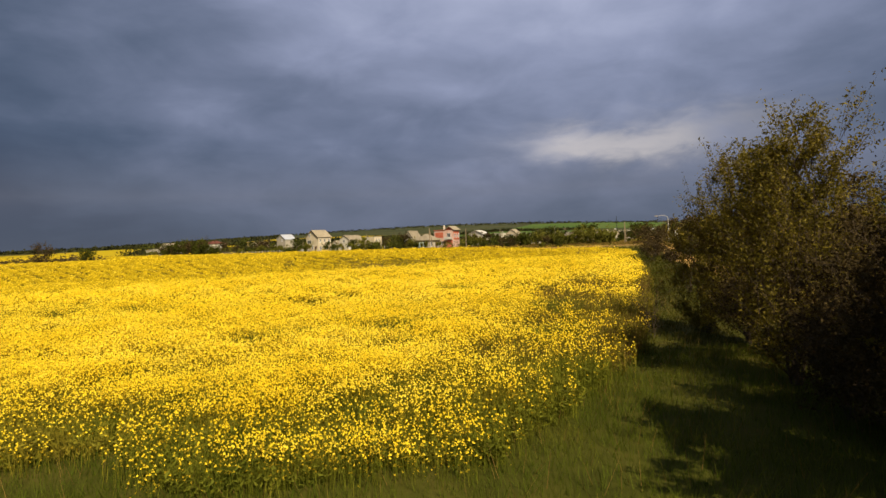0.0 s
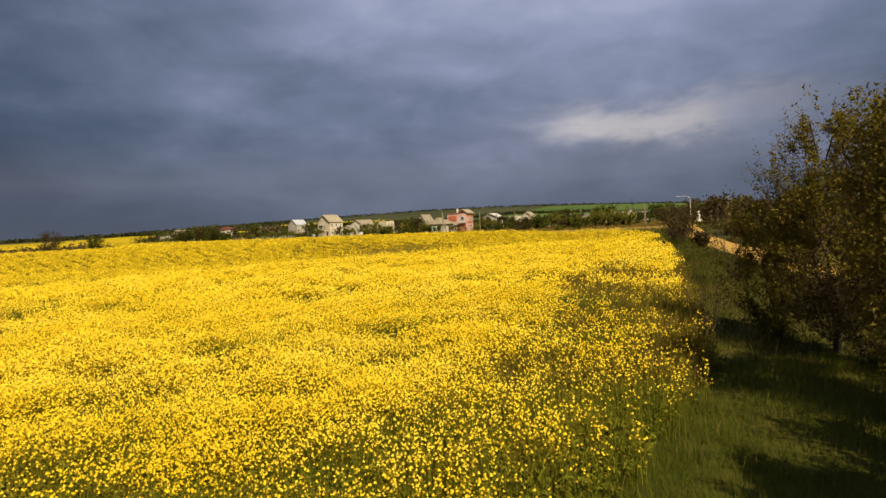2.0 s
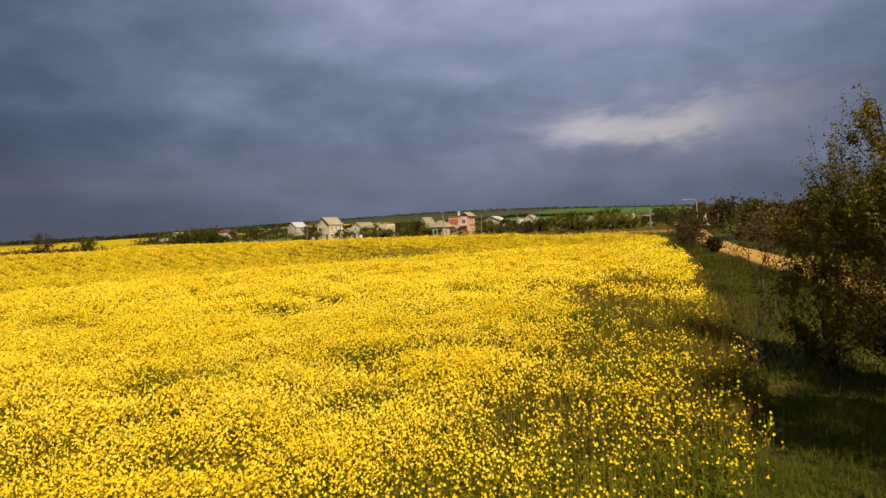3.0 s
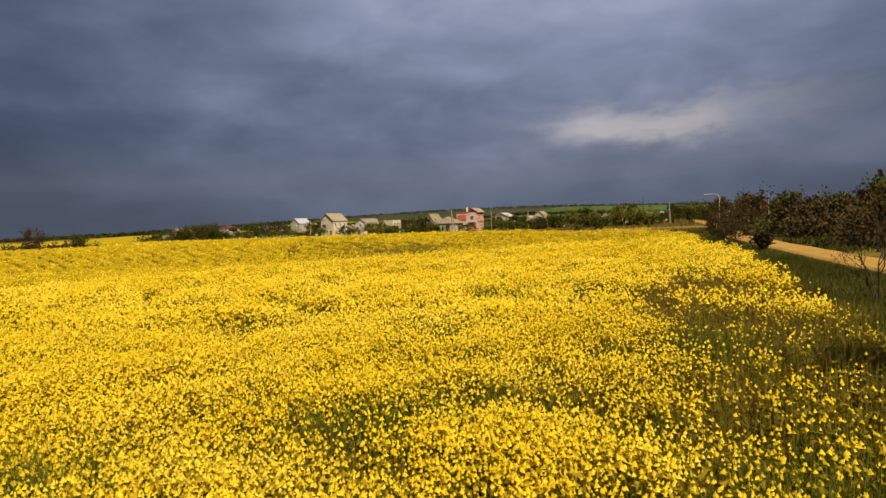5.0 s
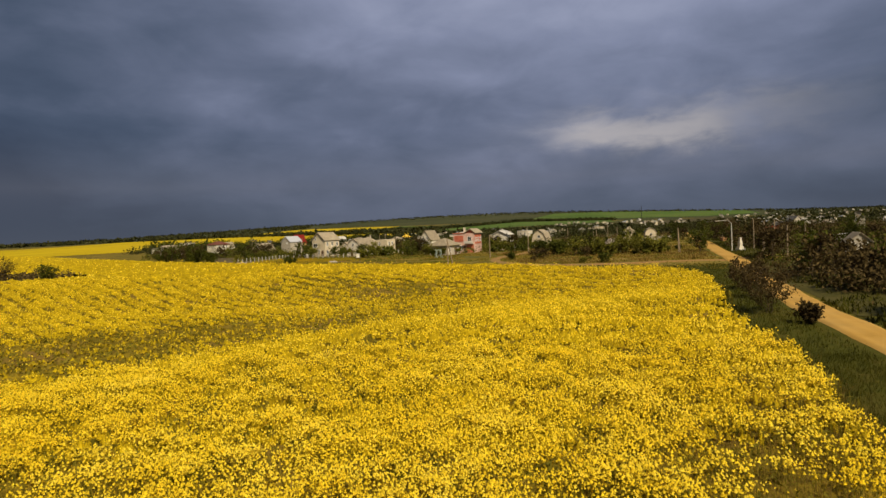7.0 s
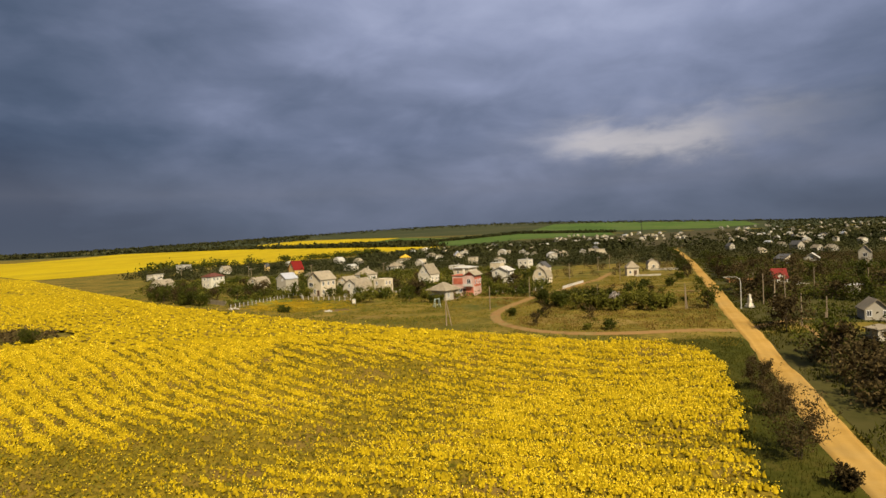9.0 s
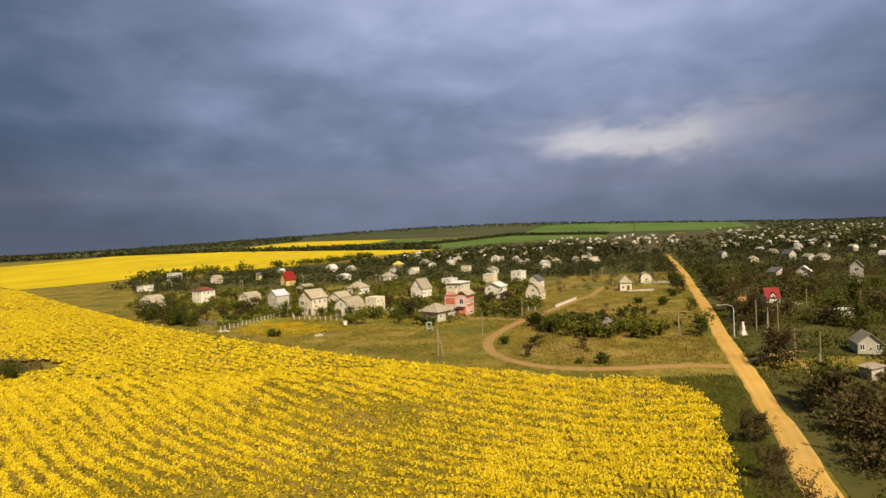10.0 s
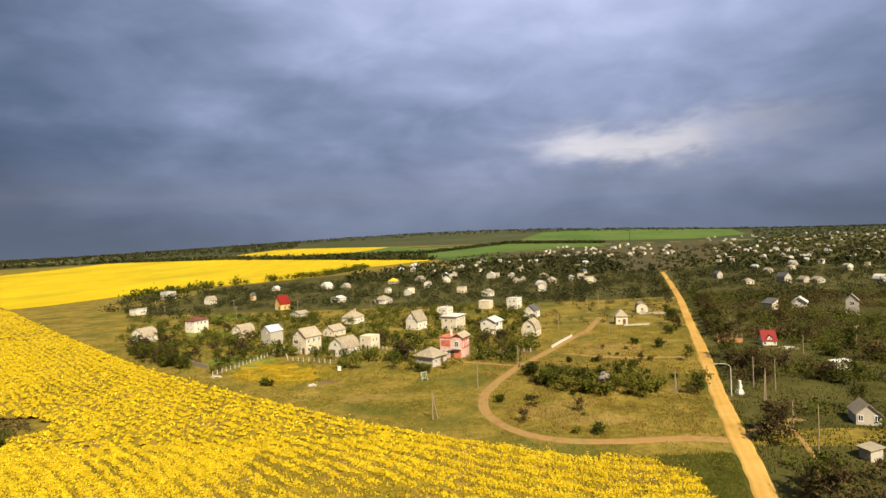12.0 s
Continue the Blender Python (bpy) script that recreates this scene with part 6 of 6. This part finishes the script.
def flower_heads(name, n, y0, y1, seed, heads, sides, size, label, power=1.0, x0=None, tall=0.92, hump=0.16, reach=0.13):
    """Plants, each with a few round flower heads."""
    x, y, g = field_spots(n, x0 or left_rim, right_rim, y0, y1, seed, power)
    k = len(x)
    hgt = tall + hump * (tuft(x, y) - 0.5) + (0.34 + 0.12 * step(28, 40, y)) * (wave(x, y, 1.15) - 0.5) * step(80, 60, y) + 0.12 * (wave(x, y, 5.0) - 0.5) - 0.25 * step(18.0, 15.0, y) + g.normal(size=k) * 0.06
    c = np.repeat(np.stack([x, y, ground(x, y) + hgt], 1), heads, 0)
    c += g.normal(size=c.shape) * np.array([1, 1, 0.75]) * reach
    m = len(c)
    r = size * (0.65 + 0.7 * g.random(m))
    a = g.random(m)[:, None] * 6.283 + np.arange(sides)[None] * (6.283 / sides)
    q = r[:, None] * (0.75 + 0.5 * g.random((m, sides)))
    belt = np.stack([c[:, :1] + np.cos(a) * q, c[:, 1:2] + np.sin(a) * q, c[:, 2:] - r[:, None] * (0.3 + 0.7 * g.random((m, sides)))], -1)
    tip = (c + np.stack([r * 0.35 * g.normal(size=m), r * 0.35 * g.normal(size=m), r * 0.9], 1))[:, None]
    V = np.concatenate([belt, tip], 1).reshape(-1, 3)
    f = np.array([(i, (i + 1) % sides, sides) for i in range(sides)])
    F3 = (np.arange(m)[:, None, None] * (sides + 1) + f[None]).reshape(-1, 3)
    tagged(new(name, mesh_from(name, V, F3, M["petal"])), label, "rapeseed", kind="stuff")
    return c


def head_stalks(name, top, wide, label, seed):
    """A thin stalk under each flower head."""
    g = np.random.default_rng(seed)
    k = len(top)
    low = top.copy()
    low[:, :2] += g.normal(size=(k, 2)) * 0.07
    low[:, 2] = ground(low[:, 0], low[:, 1])
    a = g.random(k) * math.pi
    side = np.stack([np.cos(a) * wide, np.sin(a) * wide, np.zeros(k)], 1)
    V = np.stack([low - side, low + side, top - (0, 0, 0.02)], 1).reshape(-1, 3)
    tagged(new(name, mesh_from(name, V, np.arange(3 * k).reshape(k, 3), M["stem_green"])), label, "rapeseed", kind="stuff")


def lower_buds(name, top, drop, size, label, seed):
    """Fading flowers, buds and young pods below the heads; their darker colour also paints shaded petals."""
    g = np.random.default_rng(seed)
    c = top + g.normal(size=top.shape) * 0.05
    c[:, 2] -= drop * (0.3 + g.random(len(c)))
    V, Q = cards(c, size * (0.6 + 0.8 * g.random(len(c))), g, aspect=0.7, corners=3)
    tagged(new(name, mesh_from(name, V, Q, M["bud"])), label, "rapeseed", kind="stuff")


heads = flower_heads("rape_flowers", 24000, 13.5, 21, 100, 5, 4, 0.021, "bright yellow rapeseed flower heads at the field's rim", 1.0, hump=0.3)
head_stalks("flower_stalks", heads, 0.006, "upright green stalks under the flower heads at the rim", 105)
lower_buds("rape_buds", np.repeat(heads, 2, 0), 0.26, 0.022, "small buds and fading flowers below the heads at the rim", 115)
heads = flower_heads("rape_flowers", 46000, 21, 35, 101, 5, 3, 0.0285, "bright yellow rapeseed flower heads", 1.0, hump=0.3)
head_stalks("flower_stalks", heads, 0.008, "upright green stalks under the flower heads", 106)
lower_buds("rape_buds", heads, 0.22, 0.042, "small buds and fading flowers below the heads", 116)
heads = flower_heads("rape_flowers", 47000, 35, 62, 102, 4, 3, 0.046, "bright yellow rapeseed flower heads in the middle of the field", 1.15, hump=0.5, reach=0.13)
head_stalks("flower_stalks", heads[::2], 0.012, "upright stalks under the flower heads in the middle of the field", 107)
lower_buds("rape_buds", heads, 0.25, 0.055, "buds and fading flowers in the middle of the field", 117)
flower_heads("rape_flowers", 40000, 62, 128, 103, 3, 3, 0.066, "yellow rapeseed blossom in tufts", 1.15, hump=0.62, tall=0.86, reach=0.17)
flower_heads("rape_flowers", 12000, 128, 400, 104, 2, 3, 0.16, "far yellow rapeseed blossom in tufts", 1.2, x0=lambda y: -0.86 * y - 30, hump=0.6, tall=0.8, reach=0.3)


def rape_stems(name, n, y0, y1, seed, label, wide=0.005, leaves=3, lsize=0.07, power=0.7, mat="stem"):
    """Upright stalks with a few leaves."""
    g = np.random.default_rng(seed)
    y = y0 + (y1 - y0) * g.random(n) ** power
    x = left_rim(y) + (right_rim(y) - left_rim(y)) * g.random(n)
    ok = in_field(x, y, -0.7)
    x, y = x[ok], y[ok]
    k = len(x)
    z = ground(x, y)
    hgt = 0.86 - 0.40 * step(18.5, 14.0, y) + 0.2 * (wave(x, y, 1.3) - 0.5) + g.normal(size=k) * 0.09
    a = g.random(k) * math.pi
    lx, ly = g.normal(size=k) * 0.06, g.normal(size=k) * 0.06
    dx, dy = np.cos(a) * wide, np.sin(a) * wide
    V = np.stack([np.stack([x - dx, y - dy, z], 1), np.stack([x + dx, y + dy, z], 1), np.stack([x + lx + dx * 0.5, y + ly + dy * 0.5, z + hgt], 1), np.stack([x + lx - dx * 0.5, y + ly - dy * 0.5, z + hgt], 1)], 1).reshape(-1, 3)
    Q = np.arange(4 * k).reshape(k, 4)
    c = np.repeat(np.stack([x, y, z], 1), leaves, 0)
    c[:, 2] += np.repeat(hgt, leaves) * (0.15 + 0.65 * g.random(k * leaves))
    c[:, :2] += g.normal(size=(k * leaves, 2)) * 0.05
    V2, Q2 = cards(c, lsize * (0.6 + 0.8 * g.random(len(c))), g, aspect=0.35, corners=3)
    Q = np.concatenate([Q[:, :3], Q[:, [0, 2, 3]]])
    ob = new(name, mesh_from(name, np.concatenate([V, V2]), np.concatenate([Q, Q2 + len(V)]), M[mat]))
    return tagged(ob, label, "rapeseed", kind="stuff")


rape_stems("rape_stems", 19000, 13.5, 20, 110, "fresh green rapeseed stalks and leaves at the field's rim", 0.006, 4, 0.06, 1.0, "stem_green")
rape_stems("rape_stems", 24000, 19.5, 36, 111, "green rapeseed stalks and leaves", 0.008, 3, 0.075)
rape_stems("rape_stems", 13000, 36, 64, 112, "green rapeseed stalks and leaves in the middle field", 0.014, 2, 0.16)
rape_stems("rape_stems", 8000, 64, 125, 113, "green rapeseed stalks and leaves further off", 0.025, 2, 0.30)


def canopy(x, y):
    """The leafy layer of the crop under the blossom, humped in rows."""
    return ground(x, y) + 0.30 + step(40, 62, y) * (0.36 * step(0.30, 0.66, tuft(x, y)) + 0.16 * (wave(x, y, 0.7) - 0.5)) - 0.3 * step(1.5, 0.0, np.interp(x, EDGE_X, EDGE_Y) - y)


def blossom_mounds(name, n, x0, x1, y0, y1, seed, r0, label, where=None):
    """Small uneven mounds of blossom, one to a few plants each."""
    g = np.random.default_rng(seed)
    x, y = g.uniform(x0, x1, n), g.uniform(y0, y1, n)
    ok = in_field(x, y, 0.2) & (x > -0.9 * y - 14)
    if where:
        ok &= where(x, y)
    x, y = x[ok], y[ok]
    ok = g.random(len(x)) < bloom(x, y)
    x, y = x[ok], y[ok]
    k = len(x)
    r = r0 * (0.6 + 0.8 * g.random(k))
    z = canopy(x, y)
    top = 0.30 + 0.22 * g.random(k)
    a = g.random(k)[:, None] * 6.283 + np.arange(6)[None] * 1.047 + g.normal(size=(k, 6)) * 0.22
    q = r[:, None] * (0.65 + 0.7 * g.random((k, 6)))
    skirt = np.stack([x[:, None] + np.cos(a) * q, y[:, None] + np.sin(a) * q, z[:, None] - 0.05 + 0.16 * g.random((k, 6))], -1)
    peak = np.stack([x + g.normal(size=k) * 0.2 * r, y + g.normal(size=k) * 0.2 * r, z + top], -1)[:, None]
    V = np.concatenate([skirt, peak], 1).reshape(-1, 3)
    f = np.array([(i, (i + 1) % 6, 6) for i in range(6)])
    F3 = (np.arange(k)[:, None, None] * 7 + f[None]).reshape(-1, 3)
    return tagged(new(name, mesh_from(name, V, F3, M["blossom_top"])), label, "rapeseed", kind="stuff")


blossom_mounds("rape_blossom", 14000, -70, -10, 13, 60, 124, 0.42, "tufts of yellow rapeseed blossom at the field's side", lambda x, y: x < -0.86 * y)
blossom_mounds("rape_blossom", 135000, -95, 42, 46, 132, 121, 0.17, "tufts of yellow rapeseed blossom in drill rows")
blossom_mounds("rape_blossom", 62000, -190, 0, 118, 260, 122, 0.38, "tufts of yellow rapeseed blossom on the far slope")
blossom_mounds("rape_blossom", 40000, -420, -120, 245, 500, 123, 0.9, "far tufts of yellow rapeseed blossom")


g = np.random.default_rng(130)
x, y = g.uniform(-90, 40, 120000), 50 + 80 * g.random(120000)
keep = in_field(x, y, 0.4) & (x > -0.9 * y - 8) & (bloom(x, y) < 0.25 + 0.6 * g.random(120000))
x, y = x[keep], y[keep]
V, Q = cards(np.stack([x, y, canopy(x, y) + 0.10 + 0.12 * g.random(len(x))], 1), 0.13 * (0.5 + 0.9 * g.random(len(x))), g, flat=0.2, aspect=0.8, corners=3)
half = len(Q) // 2
for cut, mat, label in ((slice(0, half), "stem", "low olive rape plants without blossom"), (slice(half, None), "bud", "small late rape plants just coming into bloom")):
    q = Q[cut] - Q[cut].min()
    tagged(new("low_rape_plants", mesh_from("low_rape_plants", V[Q[cut].min():Q[cut].max() + 1], q, M[mat])), label, "rapeseed", kind="stuff")

low_growth = new("rape_leaves", grid_mesh("rape_leaves", np.concatenate([np.arange(-400, -90, 3.0), np.arange(-90, 42, 0.5)]), np.concatenate([np.arange(10, 50, 1.3), np.arange(50, 132, 0.5), np.arange(132, 500, 3.0)]), canopy, M["canopy"], lambda x, y: in_field(x, y, 0.6) & ((y > 37) | (x < -0.86 * y - 2))))
tagged(low_growth, "dense low green leaves of the rapeseed", "rapeseed", kind="stuff")


# ---- grass ----
def blades(name, x, y, h, wide, mat, label, seed):
    g = np.random.default_rng(seed)
    k = len(x)
    z = ground(x, y)
    a = g.random(k) * 6.283
    h = h * (0.5 + 0.9 * g.random(k))
    bx, by = np.cos(a) * wide, np.sin(a) * wide
    lx, ly = g.normal(size=k) * 0.35 * h, g.normal(size=k) * 0.35 * h
    V = np.stack([np.stack([x - bx, y - by, z - 0.02], 1), np.stack([x + bx, y + by, z - 0.02], 1), np.stack([x + lx, y + ly, z + h], 1)], 1).reshape(-1, 3)
    return tagged(new(name, mesh_from(name, V, np.arange(3 * k).reshape(k, 3), M[mat])), label, "grass", kind="stuff")


def grass_spots(n, x0, x1, y0, y1, seed, power=1.0):
    g = np.random.default_rng(seed)
    y = y0 + (y1 - y0) * g.random(n) ** power
    x = g.uniform(x0, x1, n)
    road = np.interp(y, [p[1] for p in ROAD], [p[0] for p in ROAD])
    ok = ~in_field(x, y, 3.4) & (x < road - 2.3)
    keep = g.random(n) < 0.35 + 0.9 * wave(x, y, 1.1)
    return x[ok & keep], y[ok & keep]


x, y = grass_spots(150000, -22, 16, 7, 24, 201, 0.9)
blades("grass", x, y, 0.26, 0.007, "grass", "thick green spring grass at the field's edge", 1)
x, y = grass_spots(90000, 2, 26, 24, 60, 202, 0.8)
blades("grass", x, y, 0.30, 0.014, "verge", "green grass strip between field and road", 2)
x, y = grass_spots(50000, 12, 46, 60, 122, 203, 0.9)
blades("grass", x, y, 0.34, 0.03, "verge", "rough grass strip beside the road", 3)
x, y = grass_spots(9000, -22, 14, 9, 40, 204, 0.8)
blades("dry_stalks", x, y, 0.55, 0.006, "weed", "dry yellowish stalks among the grass", 4)


def meadow_spots(n, x0, x1, y0, y1, seed, bar):
    g = np.random.default_rng(seed)
    x, y = g.uniform(x0, x1, n), g.uniform(y0, y1, n)
    far = np.interp(x, EDGE_X, EDGE_Y)
    ok = (y > far + 0.6) & (wave(x, y, 5.0) * 0.6 + wave(x, y, 1.5) * 0.4 > bar)
    for p, wd in _lines:
        for q in p[::2]:
            ok &= (x - q[0]) ** 2 + (y - q[1]) ** 2 > (wd * 0.52) ** 2
    ok &= ~((x > np.interp(y, [p[1] for p in ROAD], [p[0] for p in ROAD]) - 2.2))
    return x[ok], y[ok]


g = np.random.default_rng(205)
y = 60 + 300 * g.random(110000) ** 0.8
edge = np.interp(y, [p[1] for p in ROAD], [p[0] for p in ROAD])
x = edge + 1.9 + (16 + 0.6 * y) * g.random(110000) ** 1.4
keep = wave(x, y, 6.0) * 0.6 + wave(x, y, 1.7) * 0.4 > 0.40
blades("rough_grass", x[keep], y[keep], 0.42, 0.10, "verge", "rough dark grass and weeds of the gardens by the road", 11)
x, y = meadow_spots(130000, -75, 92, 117, 250, 301, 0.42)
blades("meadow_grass", x, y, 0.24, 0.09, "meadow", "dry yellowish meadow grass in tufts", 5)
x, y = meadow_spots(26000, -75, 92, 117, 250, 302, 0.58)
blades("meadow_grass", x, y, 0.24, 0.10, "grass", "greener tufts of meadow grass", 6)
x, y = meadow_spots(30000, -130, 0, 150, 260, 303, 0.45)
blades("meadow_grass", x, y, 0.28, 0.11, "grass", "rough grass of the gardens and field rim", 7)

g = np.random.default_rng(401)
y = 21 + 41 * g.random(46000)
x = np.interp(y, SIDE_Y, SIDE_X) + 0.6 - 10.5 * g.random(46000)
keep = wave(x, y, 2.2) > 0.28
blades("dry_stalks", x[keep], y[keep], 0.86, 0.008, "weed", "brown dry stalks standing in the thin rim of the crop", 8)

g = np.random.default_rng(402)
u, v = g.normal(size=26000) * 9.0, g.normal(size=26000) * 5.0
x, y = -44 + u * 0.73 + v * 0.68, 189 - u * 0.68 + v * 0.73
keep = (wave(x, y, 2.4) > 0.36) & (y > np.interp(x, EDGE_X, EDGE_Y) + 1.5)
blades("yellow_weeds", x[keep], y[keep], 0.24, 0.11, "yellow_green", "yellow flowering weeds on the meadow", 9)

# dry tufts and small bushes inside the bend of the track
g = np.random.default_rng(403)
x, y = g.uniform(12, 62, 26000), g.uniform(129, 215, 26000)
keep = (wave(x, y, 4.0) * 0.6 + wave(x, y, 1.3) * 0.4 > 0.5) & (x < np.interp(y, [p[1] for p in ROAD], [p[0] for p in ROAD]) - 2.6)
for p, wd in _lines:
    for q in p[::2]:
        keep &= (x - q[0]) ** 2 + (y - q[1]) ** 2 > (wd * 0.6) ** 2
blades("dry_stalks", x[keep], y[keep], 0.42, 0.075, "weed", "brownish dry weeds inside the bend of the track", 10)
scatter(34, (16, 58), (132, 205), (6, 7, 7, 6, 2), 0.28, 0.6)

# green weeds standing in the gaps of the crop
g = np.random.default_rng(404)
for i, (cx, cy, rx, ry) in enumerate(WEEDY[:9]):
    n = int(700 * rx * ry)
    x, y = cx + g.normal(size=n) * rx * 0.55, cy + g.normal(size=n) * ry * 0.55
    keep = in_field(x, y, 0.5)
    blades("green_weeds", x[keep], y[keep], 0.95, 0.016, "green_weed", "green weeds standing in a gap of the crop", 20 + i)
